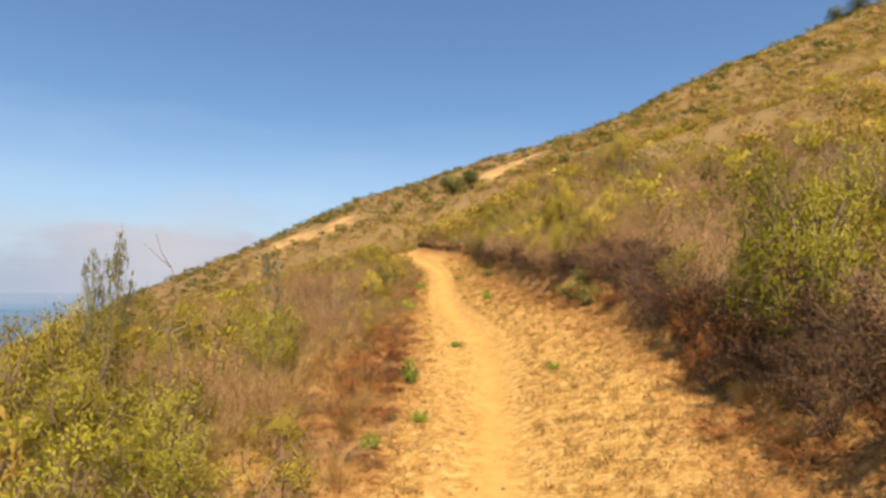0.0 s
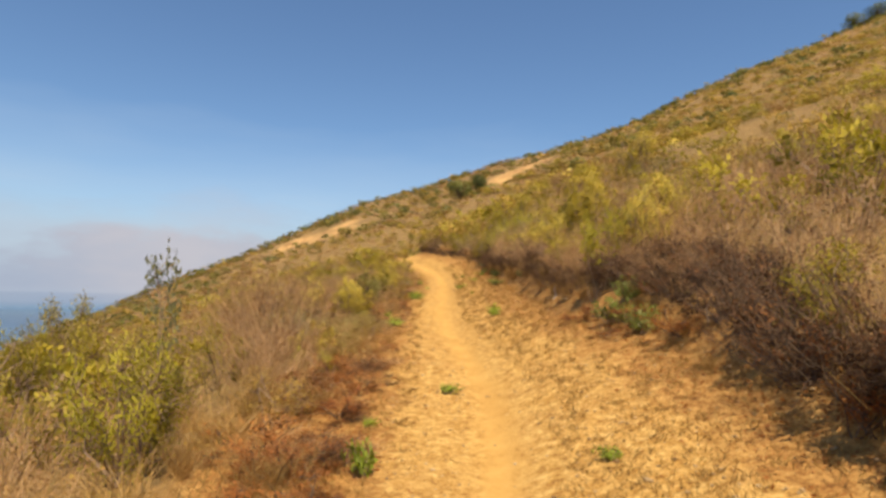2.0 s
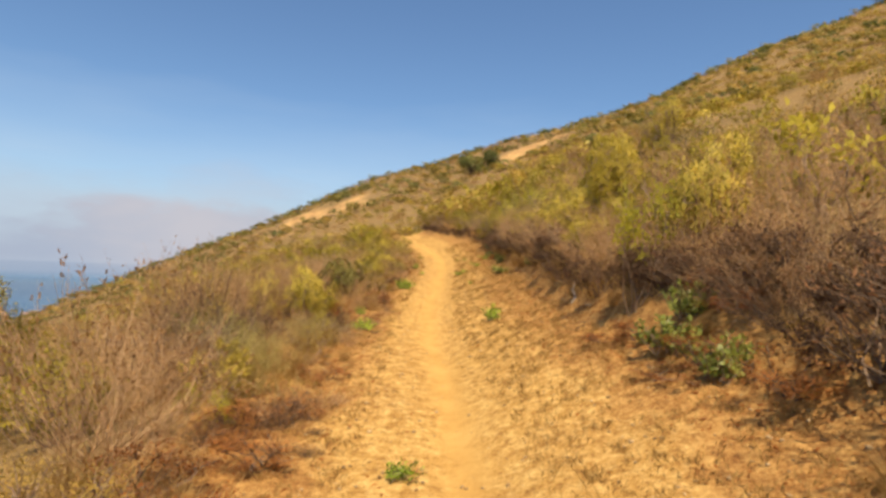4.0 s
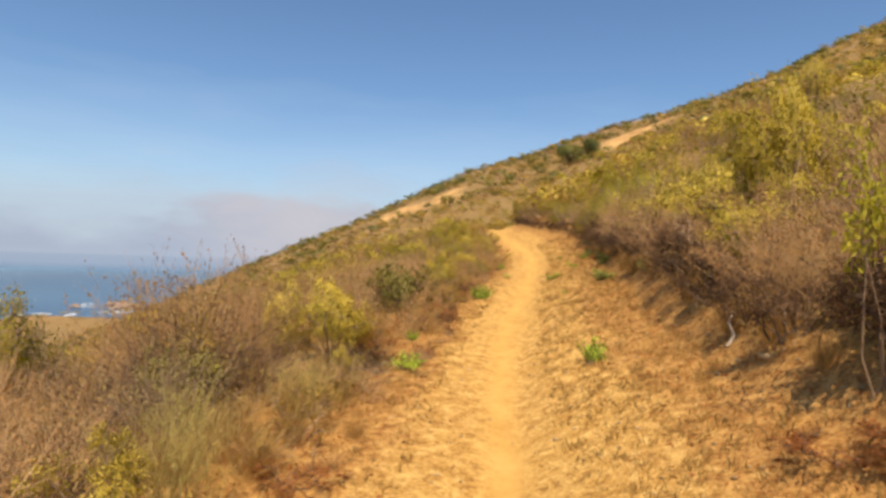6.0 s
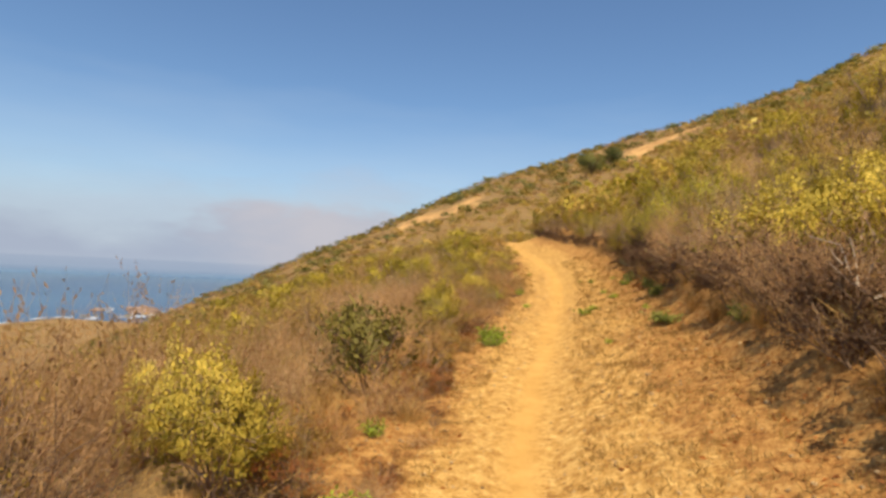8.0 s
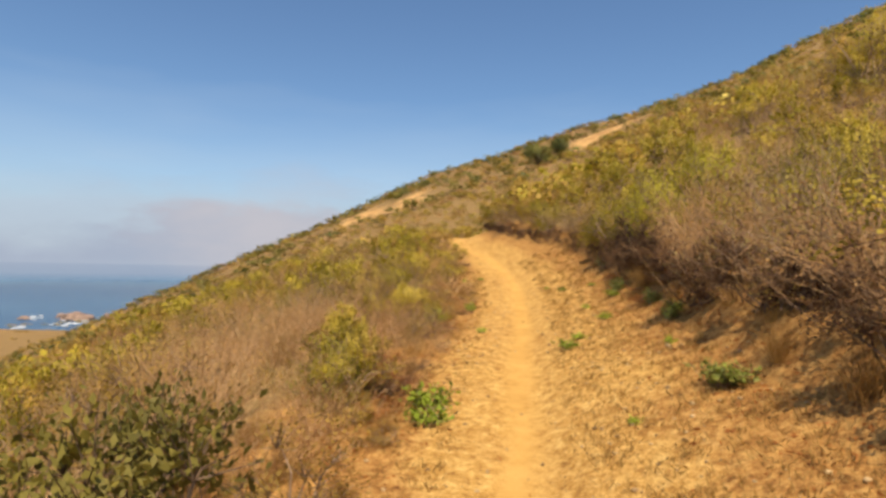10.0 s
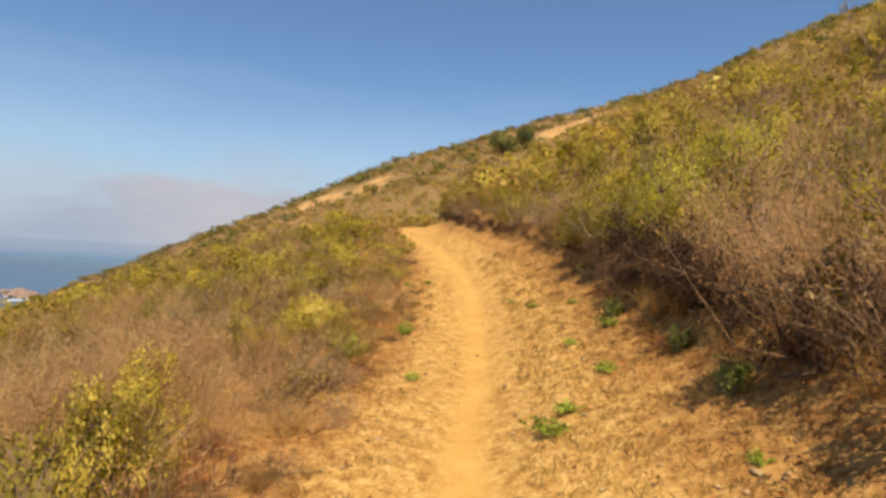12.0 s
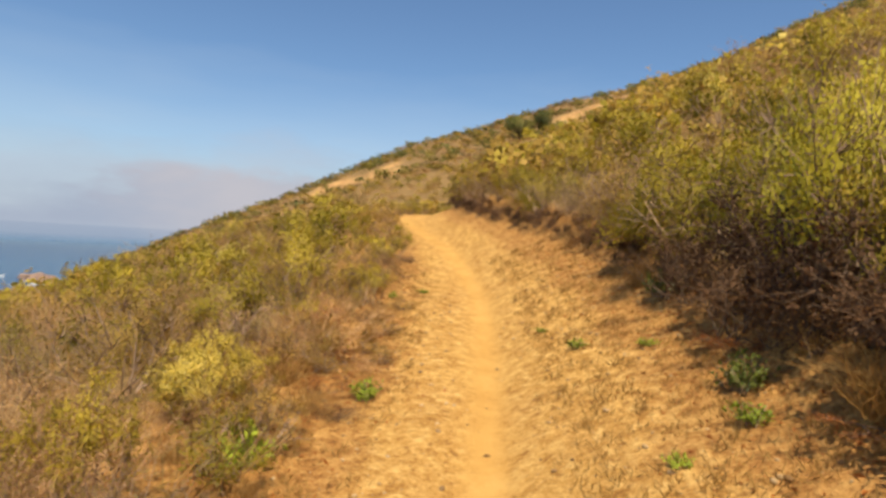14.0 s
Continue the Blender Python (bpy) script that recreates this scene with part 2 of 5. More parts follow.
TRAIL_Z = smooth_table([-300, -60, -10, 0, 6, 17.7, 24, 60, 100, 190, 400], [-6, -4.0, -0.7, -0.05, 0.30, 1.36, 1.9, 4.3, 5.6, 8.0, 8.0], 2.0)
LEFT, RIGHT = -1.05, 1.45           # edges of the mown bed, from its axis


def ease(v, a, b):
    s = np.clip((v - a) / (b - a), 0, 1)
    return s * s * (3 - 2 * s)


def right_edge(y):
    """The bed is wider where the walk begins and narrow where it goes round the spur."""
    return RIGHT + 0.5 * (1 - ease(y, 9, 13)) - 0.35 * (1 - ease(y, 3, 6)) - 0.3 * ease(y, 27, 35)


def waves(x, y, size, seed):
    """Soft uneven ground: a few crossed sines of odd lengths."""
    r = np.random.RandomState(seed)
    out = 0 * x
    for _ in range(7):
        a, ph, k = r.uniform(0, 6.28), r.uniform(0, 6.28), r.uniform(0.6, 1.9) * 6.28 / size
        out = out + np.sin((x * math.cos(a) + y * math.sin(a)) * k + ph)
    return out / 7


def nose(x, y):
    """The near spur that the trail goes out along: how much it stands above the even slope."""
    rise = 0.65 * ease(x, -26, -4) + 1.0 * ease(x, -2.5, 8)
    return rise * (1 - 0.85 * ease(x, 9, 40)) * ease(y, 23, 39.5) * (1 - ease(y, 41, 62))


def land(x, y):
    """Height of the ground."""
    x, y = np.asarray(x, float), np.asarray(y, float)
    u = x - np.interp(y, STEP, AXIS_X)
    z = np.interp(y, STEP, TRAIL_Z)
    lean = 0.22 + 0.16 * ease(y, 4, 12)
    rim = right_edge(y)
    right = lean * np.clip(u - 0.15, 0, rim - 0.15) + 0.22 * ease(u, rim, rim + 0.45) + 0.385 * np.clip(u - rim, 0, None) + 0.035 * np.clip(u - 55, 0, None)
    right = right + ease(y, 58, 76) * (0.385 * np.clip(u, 0, None) + 0.035 * np.clip(u - 55, 0, None) + 0.2 - right) * (u > 0)
    left = 0.03 * np.clip(u + 0.3, LEFT - 0.9, 0) + 0.31 * np.clip(u - LEFT + 1.2, -11, 0) + 0.44 * np.clip(u - LEFT + 12.2, None, 0)
    z = z + right + left + nose(x, y)
    far = np.clip((y - 58) / 132, 0, None)
    z = z + (23.3 + 0.5 * ease(-x, -15, 15) - 2.9 * np.exp(-((x - 48) / 24) ** 2)) * np.where(far < 1, far ** 1.3, 1) - 0.6 * np.clip(y - 200, 0, None) * ease(y, 190, 230)
    rough = ease(np.abs(u), 3, 25)
    z = z + rough * (0.35 * waves(x, y, 9, 1) + 1.3 * ease(y, 50, 120) * waves(x, y, 38, 2))
    shore = -52 - 0.006 * np.clip(-x - 140, 0, None) + 1.2 * waves(x, y, 120, 3)
    k = 4.0
    z = shore + k * np.logaddexp(0, np.clip((z - shore) / k, -60, 300))
    coast = COAST + 45 * waves(y, y * 0, 260, 4) + 12 * waves(y, x * 0, 60, 6)
    z = z - 14 * ease(-x, -coast, -coast + 30)
    near = 1 - ease(np.abs(u), 1.6, 3.0)
    worn = np.exp(-((x - np.interp(y, STEP, PATH_X)) / 0.28) ** 2)
    clods = 0.022 * waves(x, y, 0.95, 5) + 0.013 * np.clip(waves(x, y, 0.42, 7), 0.05, None) + 0.010 * np.clip(waves(x, y, 0.21, 8), 0.0, None)
    z = z - 0.035 * worn * near + near * (1 - worn) * clods
    return z


COAST, SEA_Z = -385, -60.0
# ground end


def on_land(x, y):
    return Vector((x, y, float(land(x, y))))


def mesh_from(name, verts, faces, material, smooth=False, normals=None):
    me = bpy.data.meshes.new(name)
    verts, faces = np.asarray(verts, np.float32), np.asarray(faces, np.int32)
    me.vertices.add(len(verts))
    me.vertices.foreach_set("co", verts.ravel())
    me.loops.add(faces.size)
    me.loops.foreach_set("vertex_index", faces.ravel())
    me.polygons.add(len(faces))
    me.polygons.foreach_set("loop_start", np.arange(0, faces.size, faces.shape[1], dtype=np.int32))
    me.update(calc_edges=True)
    me.polygons.foreach_set("use_smooth", np.full(len(faces), smooth or normals is not None))
    me.materials.append(material)
    if normals is not None:
        me.normals_split_custom_set_from_vertices(np.asarray(normals, np.float32))
    return me


def spread(fine_from, fine_to, step, low, high, grow):
    """Grid lines: even between two marks, wider and wider outside."""
    v = list(np.arange(fine_from, fine_to + step / 2, step))
    s, a = step, v[-1]
    while a < high:
        s *= grow
        a += s
        v.append(a)
    s, a = step, v[0]
    while a > low:
        s *= grow
        a -= s
        v.insert(0, a)
    return np.array(v)


def build_ground():
    us = spread(-1.4, 1.9, 0.065, -760, 420, 1.10)
    ys = spread(1.5, 26.0, 0.095, -320, 420, 1.06)
    U, Y = np.meshgrid(us, ys)
    X = U + np.interp(Y, STEP, AXIS_X)
    Z = land(X, Y)
    V = np.stack([X, Y, Z], -1).reshape(-1, 3)
    nx = len(us)
    i, j = np.meshgrid(np.arange(len(ys) - 1), np.arange(nx - 1), indexing="ij")
    a = (i * nx + j).ravel()
    F = np.stack([a, a + 1, a + nx + 1, a + nx], -1)
    px = np.interp(Y, STEP, PATH_X)
    wob = 0.06 * waves(X, Y, 2.3, 11)
    worn = 1 - ease(np.abs(X - px + wob), 0.0, 0.27 - 0.06 * ease(Y, 11, 14) * (1 - ease(Y, 18, 21)) + 0.15 * ease(-(X - px), 0, 1) * ease(Y, -5, 3) * (1 - ease(Y, 8, 14)))
    wave = 0.22 * waves(X, Y, 1.7, 12)
    bed = ease(U + 1.3 * wave, LEFT - 0.05, LEFT + 0.75) * (1 - ease(U + 1.5 * wave, right_edge(Y) - 0.95, right_edge(Y) - 0.05))
    edge = ease(U, LEFT - 1.3, LEFT - 0.5) * (1 - ease(U, right_edge(Y) + 0.2, right_edge(Y) + 0.8)) * (1 - ease(Y, 50, 60))
    off = ease(Y, 54, 62)
    bed = bed * (1 - off) + off * (1 - ease(np.abs(X - px), 1.0, 1.8)) * (1 - ease(Y, 74, 80))
    worn = worn * (1 - ease(Y, 74, 80))
    bare = np.zeros_like(X)
    for cx, cy, rx, ry, k in BARE:
        d = np.sqrt(((X - cx) / rx) ** 2 + ((Y - cy) / ry) ** 2) + 0.9 * waves(X, Y, 11, int(abs(cx)) + 20)
        bare = np.maximum(bare, 0.8 * k * (1 - ease(d, 0.35, 1.2)))
    shore = ease(-X, 230, 380)
    bare = np.maximum(bare, 0.2 * shore * ease(-Z, 40, 54))
    cen = (U.ravel()[F].mean(1), Y.ravel()[F].mean(1))
    inside = (cen[0] > LEFT) & (cen[0] < right_edge(cen[1])) & (cen[1] < 60) & (cen[1] > -3)
    for name, pick, label in (("ground", ~inside, "scrub-covered coastal hillside falling to the sea"),
                              ("trail", inside, "worn sandy footpath through mown dry grass along the hillside")):
        f = F[pick]
        used, inv = np.unique(f.ravel(), return_inverse=True)
        me = mesh_from(name, V[used], inv.reshape(-1, 4), M_GROUND, True)
        for key, val in (("worn", worn), ("bed", bed), ("edge", edge), ("bare", bare)):
            me.attributes.new(key, "FLOAT", "POINT").data.foreach_set("value", val.ravel()[used].astype(np.float32))
        tagged(new(name, me), label, "ground" if name == "ground" else "footpath", kind="structure")


# bare scars on the far slope: x, y, half widths, strength
BARE = [(-44, 155, 7, 7, 0.85), (-36, 146, 7, 13, 0.95), (-27, 136, 7, 20, 1.0), (-21, 128, 5, 16, 0.9), (10, 128, 5, 12, 0.9), (16, 146, 9, 13, 0.95), (36, 183, 24, 7, 0.85), (104, 188, 9, 8, 0.9)]
build_ground()


def build_sea():
    rs, n = [0, 300, 700, 1500, 3000, 4900], 96
    V, F = [], []
    for r in rs:
        for k in range(n):
            V.append((r * math.cos(k * 6.28318531 / n), r * math.sin(k * 6.28318531 / n), SEA_Z))
    for i in range(len(rs) - 1):
        for k in range(n):
            F.append((i * n + k, (i + 1) * n + k, (i + 1) * n + (k + 1) % n, i * n + (k + 1) % n))
    tagged(new("sea", mesh_from("sea", V, F, M_SEA)), "calm blue ocean under a bank of fog", "water", kind="structure")


build_sea()


def build_fog():
    """A far glowing sheet painted as sea fog, standing on the water all along the seaward side, thin at its foot and
    ragged on top.
    """
    m = bpy.data.materials.new("fog_glow")
    m.use_nodes = True
    n, l = m.node_tree.nodes, m.node_tree.links
    n.clear()
    c = n.new("ShaderNodeTexCoord")
    sep = n.new("ShaderNodeSeparateXYZ")
    l.new(c.outputs["Object"], sep.inputs[0])
    mp = n.new("ShaderNodeMapping")
    mp.inputs["Scale"].default_value = (0.0032, 0.0032, 0.008)
    l.new(c.outputs["Object"], mp.inputs[0])
    nz = noise_node(n, l, 1.0, 5, 0.55, mp.outputs[0]).outputs["Fac"]
    # one taller plume of it stands off the spur
    far = n.new("ShaderNodeVectorMath")
    far.operation = "DISTANCE"
    far.inputs[1].default_value = (-690, 1550, 70)
    l.new(c.outputs["Object"], far.inputs[0])
    plume = ramp_node(n, l, math_node(n, l, "ADD", math_node(n, l, "DIVIDE", far.outputs["Value"], 330), math_node(n, l, "MULTIPLY", math_node(n, l, "SUBTRACT", nz, 0.5), -1.6)), [(0.1, (1, 1, 1)), (1.0, (0, 0, 0))]).outputs[0]
    z = math_node(n, l, "ADD", sep.outputs["Z"], math_node(n, l, "MULTIPLY", math_node(n, l, "SUBTRACT", nz, 0.5), -190))
    z = math_node(n, l, "SUBTRACT", z, math_node(n, l, "MULTIPLY", plume, 120))
    top = ramp_node(n, l, math_node(n, l, "DIVIDE", z, 260), [(0.05, (1, 1, 1)), (0.28, (0.42, 0.42, 0.42)), (0.85, (0, 0, 0))]).outputs[0]
    foot = ramp_node(n, l, math_node(n, l, "DIVIDE", math_node(n, l, "ADD", sep.outputs["Z"], 62), 160), [(0.0, (0, 0, 0)), (0.13, (0.72, 0.72, 0.72)), (0.36, (1, 1, 1))]).outputs[0]
    a = math_node(n, l, "MULTIPLY", math_node(n, l, "MULTIPLY", top, foot), 0.94)
    # the fog's haze and brightness are painted in as emission
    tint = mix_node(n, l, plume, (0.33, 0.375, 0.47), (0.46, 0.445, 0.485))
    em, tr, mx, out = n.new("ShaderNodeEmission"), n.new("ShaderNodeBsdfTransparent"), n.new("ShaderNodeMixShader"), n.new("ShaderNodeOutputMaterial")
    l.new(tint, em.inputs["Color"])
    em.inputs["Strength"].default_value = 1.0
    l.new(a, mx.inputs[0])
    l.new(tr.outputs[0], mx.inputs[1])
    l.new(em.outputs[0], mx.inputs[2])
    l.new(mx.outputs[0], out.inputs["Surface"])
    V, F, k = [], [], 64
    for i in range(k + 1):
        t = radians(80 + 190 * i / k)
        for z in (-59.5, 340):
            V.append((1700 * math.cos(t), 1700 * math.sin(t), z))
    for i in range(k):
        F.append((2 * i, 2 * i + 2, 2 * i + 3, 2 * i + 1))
    ob = tagged(new("fog_backdrop", mesh_from("fog_backdrop", V, F, m)), "glowing backdrop sheet painted as low pale grey sea fog", "fog", kind="structure")
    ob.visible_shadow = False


build_fog()


# ---- plants: how they are made ----
def unit(v):
    return v / np.maximum(np.linalg.norm(v, axis=-1, keepdims=True), 1e-9)


def tubes(paths, r0, r1, sides=3):
    """Round twigs along paths (N, K, 3), tapering from r0 to r1."""
    paths = np.asarray(paths, float)
    n, k, _ = paths.shape
    d = unit(paths[:, -1] - paths[:, 0])
    ref = np.where(np.abs(d[:, 2:3]) > 0.9, [[1.0, 0, 0]], [[0, 0, 1.0]])
    a = unit(np.cross(d, ref))
    b = np.cross(d, a)
    rad = np.linspace(1, 0, k)[None, :, None] * (np.asarray(r0) - r1).reshape(-1, 1, 1) + r1
    V = []
    for s in range(sides):
        t = 6.28318531 * s / sides
        V.append(paths + rad * (math.cos(t) * a + math.sin(t) * b)[:, None, :])
    V = np.stack(V, 2)                                    # n, k, sides
    idx = np.arange(n * k * sides).reshape(n, k, sides)
    nxt = np.roll(idx, -1, 2)
    F = np.stack([idx[:, :-1], nxt[:, :-1], nxt[:, 1:], idx[:, 1:]], -1).reshape(-1, 4)
    return V.reshape(-1, 3), F


def blades(origin, way, length, width, rng, fold=0.25):
    """Leaves: kites, folded along the midrib."""
    n = len(origin)
    way = unit(way)
    side = unit(np.cross(way, rng.normal(size=(n, 3))))
    nor = np.cross(side, way)
    L, W = np.reshape(length, (-1, 1)) * np.ones((n, 1)), np.reshape(width, (-1, 1)) * np.ones((n, 1))
    m = origin + 0.5 * L * way + fold * W * nor
    V = np.stack([origin, m + 0.5 * W * side, origin + L * way, m - 0.5 * W * side], 1).reshape(-1, 3)
    return V, np.arange(4 * n).reshape(-1, 4)


def puffed(piece, centre, own=0.22):
    """Turns the leaves of a bush to face outwards and gives them its rounded shading: verts, faces, normals."""
    V, F = piece
    c = np.asarray(centre, float)
    Q = V[F]
    g = np.cross(Q[:, 2] - Q[:, 0], Q[:, 3] - Q[:, 1])
    out = unit(Q.mean(1) - c + [0, 0, 0.12])
    flip = (g * out).sum(1) < 0
    F = F.copy()
    F[flip] = F[flip][:, ::-1]
    g[flip] *= -1
    N = np.zeros_like(V)
    N[F.ravel()] = np.repeat(unit((1 - own) * out + own * unit(g)), 4, 0)
    return V, F, N


def ribbons(origin, way, length, width, droop, rng):
    """Grass blades: two-jointed ribbons that bend over."""
    n = len(origin)
    way = unit(way)
    out = way * [1, 1, 0]
    side = unit(np.cross(way, rng.normal(size=(n, 3)))) * np.reshape(width, (-1, 1)) * 0.5
    L, D = np.reshape(length, (-1, 1)), np.reshape(droop, (-1, 1))
    p1 = origin + way * L * 0.5
    p2 = origin + way * L * 0.85 + out * L * D * 0.5 - np.array([0, 0, 1.0]) * L * D * 0.35
    V = np.stack([origin - side, origin + side, p1 - side * 0.8, p1 + side * 0.8, p2 - side * 0.15, p2 + side * 0.15], 1).reshape(-1, 3)
    b = 6 * np.arange(n)[:, None]
    return V, np.concatenate([b + [0, 1, 3, 2], b + [2, 3, 5, 4]], 0)


def joined(*pieces):
    V, F, o = [], [], 0
    for v, f in pieces:
        V.append(v)
        F.append(f + o)
        o += len(v)
    return np.concatenate(V), np.concatenate(F)


def dome(rng, n, flat=0.35):
    """Directions over the upper side, few of them low."""
    d = unit(rng.normal(size=(n, 3)))
    d[:, 2] = np.abs(d[:, 2]) * (1 - flat) + flat * rng.uniform(-0.3, 1, n)
    return unit(d)


def bent(a, b, k, rng, bow):
    """Paths from a to b with a bow in them."""
    t = np.linspace(0, 1, k)[None, :, None]
    off = rng.normal(size=(len(a), 1, 3)) * bow * np.linalg.norm(b - a, axis=1)[:, None, None]
    jit = rng.normal(size=(len(a), k, 3)) * bow * 0.25 * np.linalg.norm(b - a, axis=1)[:, None, None] * (t > 0) * (t < 1)
    return a[:, None] * (1 - t) + b[:, None] * t + off * (t * (1 - t)) * 2 + jit


def leafy(seed, lobes=14, tips=190, per=7, leaf=0.056, broad=0.45, top=0.0, gap=1.0, bunch=14, petal=0.038, cluster=0.034):
    """A shrub 1 m high and about 1.2 m wide: stems and twigs, leaves; with top also the share of tips that bloom."""
    rng = np.random.RandomState(seed)
    d = dome(rng, lobes, 0.5)
    c = d * rng.uniform(0.22, 0.46, (lobes, 1)) * [1.2, 1.2, 0.9] + [0, 0, 0.36]
    c[:, 2] += rng.uniform(-0.16, 0.14, lobes)
    low = rng.uniform(size=lobes) < 0.35
    c[low, 2] = rng.uniform(0.14, 0.28, low.sum())
    r = rng.uniform(0.14, 0.25, lobes)
    which = rng.randint(0, lobes, tips)
    q = unit(rng.normal(size=(tips, 3)) + [0, 0, 0.35])
    tip = c[which] + q * (r[which] * rng.uniform(0.5, 1.12, tips) * gap)[:, None]
    tip[:, 2] = np.maximum(tip[:, 2], 0.05)
    foot = rng.normal(size=(lobes, 3)) * [0.09, 0.09, 0]
    foot[:, 2] = -0.06
    main = tubes(bent(foot, c, 4, rng, 0.15), rng.uniform(0.009, 0.016, lobes), 0.006)
    some = np.arange(0, tips, 2)
    twig = tubes(bent(c[which[some]] * 0.85 + [0, 0, 0.03], tip[some], 2, rng, 0), np.full(len(some), 0.005), 0.002)
    n = tips * per
    at = np.repeat(tip, per, 0)
    out = np.repeat(unit(q + [0, 0, 0.5]), per, 0)
    way = unit(out + rng.normal(size=(n, 3)) * 0.75)
    back = rng.uniform(0, 0.12, (n, 1))
    o = at - out * back + rng.normal(size=(n, 3)) * 0.032
    size = leaf * rng.uniform(0.6, 1.25, n)
    crown = blades(o, way, size, size * broad, rng)
    bloom = None
    if top:
        pick = np.nonzero((tip[:, 2] > np.quantile(tip[:, 2], 1 - top)))[0]
        m = len(pick) * bunch
        at = np.repeat(tip[pick] + q[pick] * 0.04, bunch, 0) + rng.normal(size=(m, 3)) * cluster
        s = petal * rng.uniform(0.7, 1.3, m)
        bloom = blades(at, rng.normal(size=(m, 3)) + [0, 0, 0.6], s, s * 0.8, rng)
    mid = (0, 0, 0.30)
    return joined(main, twig), puffed(crown, mid), (puffed(bloom, mid) if bloom is not None else None)


def brushy(seed, stems=120, lean=0.75, fine=2, leaves=420, height=1.0, thick=0.62):
    """A dry shrub, all twigs: stems that fan up and out, side twigs, a few withered leaves."""
    rng = np.random.RandomState(seed)
    foot = rng.normal(size=(stems, 3)) * [0.10, 0.10, 0]
    foot[:, 2] = -0.05
    d = unit(rng.normal(size=(stems, 3)) * [lean, lean, 0.1] + [0, 0, 1.0])
    L = rng.uniform(0.55, 1.08, stems)[:, None] * height
    end = foot + d * L
    end[:, 2] = np.maximum(end[:, 2], 0.1)
    p = bent(foot, end, 4, rng, 0.16)
    main = tubes(p, rng.uniform(0.004, 0.009, stems) * thick, 0.0022 * thick)
    n = stems * fine
    i, t = np.repeat(np.arange(stems), fine), rng.uniform(0.4, 0.95, n)
    a = p[i, 1] * (1 - t)[:, None] + p[i, 3] * t[:, None]
    way = unit(d[i] + rng.normal(size=(n, 3)) * 0.6)
    b = a + way * rng.uniform(0.12, 0.30, (n, 1))
    side = tubes(np.stack([a, b], 1), np.full(n, 0.0032 * thick), 0.0014 * thick)
    j = rng.randint(0, n, leaves)
    s = rng.uniform(0.018, 0.045, leaves)
    crown = blades(b[j] - (b - a)[j] * rng.uniform(0, 1, (leaves, 1)) + rng.normal(size=(leaves, 3)) * 0.01, way[j] + rng.normal(size=(leaves, 3)) * 0.6, s, s * 0.35, rng)
    return joined(main, side), crown, None


def sprig(seed, stems=6):
    """A few tall bare stems with tufts of leaves near their tops."""
    rng = np.random.RandomState(seed)
    foot = rng.normal(size=(stems, 3)) * [0.05, 0.05, 0] - [0, 0, 0.05]
    end = rng.normal(size=(stems, 3)) * [0.26, 0.26, 0.1] + [0, 0, 0.84]
    p = bent(foot, end, 5, rng, 0.14)
    n = stems * 9
    i, t = np.repeat(np.arange(stems), 9), rng.uniform(0.0, 1.0, (n, 1))
    a = p[i, 3] * (1 - t) + p[i, 4] * t
    q = a + unit(rng.normal(size=(n, 3)) + [0, 0, 0.8]) * rng.uniform(0.08, 0.2, (n, 1))
    stem = joined(tubes(p, np.full(stems, 0.010), 0.004), tubes(np.stack([a, q], 1), np.full(n, 0.004), 0.002))
    m = n * 14
    o = np.repeat(q, 14, 0) + rng.normal(size=(m, 3)) * 0.036
    s = rng.uniform(0.035, 0.065, m)
    return stem, blades(o, rng.normal(size=(m, 3)) + [0, 0, 0.6], s, s * 0.5, rng), None


def tussock(seed, n=210, height=0.6, fan=0.55):
    rng = np.random.RandomState(seed)
    o = rng.normal(size=(n, 3)) * [0.07, 0.07, 0] - [0, 0, 0.03]
    d = rng.normal(size=(n, 3)) * [fan, fan, 0.05] + [0, 0, 1]
    return ribbons(o, d, height * rng.uniform(0.5, 1.15, n), rng.uniform(0.003, 0.006, n), rng.uniform(0.1, 0.7, n), rng)


def rosette(seed, stalks=16, per=7, leaf=0.07, broad=0.5, height=0.25, wide=0.16):
    """A leafy plant 0.3 m across: stalks with broad leaves."""
    rng = np.random.RandomState(seed)
    foot = rng.normal(size=(stalks, 3)) * [0.05, 0.05, 0] - [0, 0, 0.02]
    d = unit(rng.normal(size=(stalks, 3)) * [0.6, 0.6, 0] + [0, 0, 0.9])
    end = foot + d * rng.uniform(0.5, 1.05, (stalks, 1)) * [wide * 1.6, wide * 1.6, height]
    stem = tubes(bent(foot, end, 3, rng, 0.1), np.full(stalks, 0.004), 0.002)
    n = stalks * per
    i, t = np.repeat(np.arange(stalks), per), rng.uniform(0.25, 1.0, (n, 1))
    o = foot[i] * (1 - t) + end[i] * t
    s = leaf * rng.uniform(0.6, 1.2, n)
    crown = blades(o, unit(d[i] * 0.6 + rng.normal(size=(n, 3)) * 0.75 + [0, 0, 0.2]), s, s * broad, rng)
    return stem, puffed(crown, (0, 0, 0.02), 0.4), None


def part(name, data, parent, label=""):
    ob = new(name, data)
    ob.parent = parent
    return tagged(ob, label)


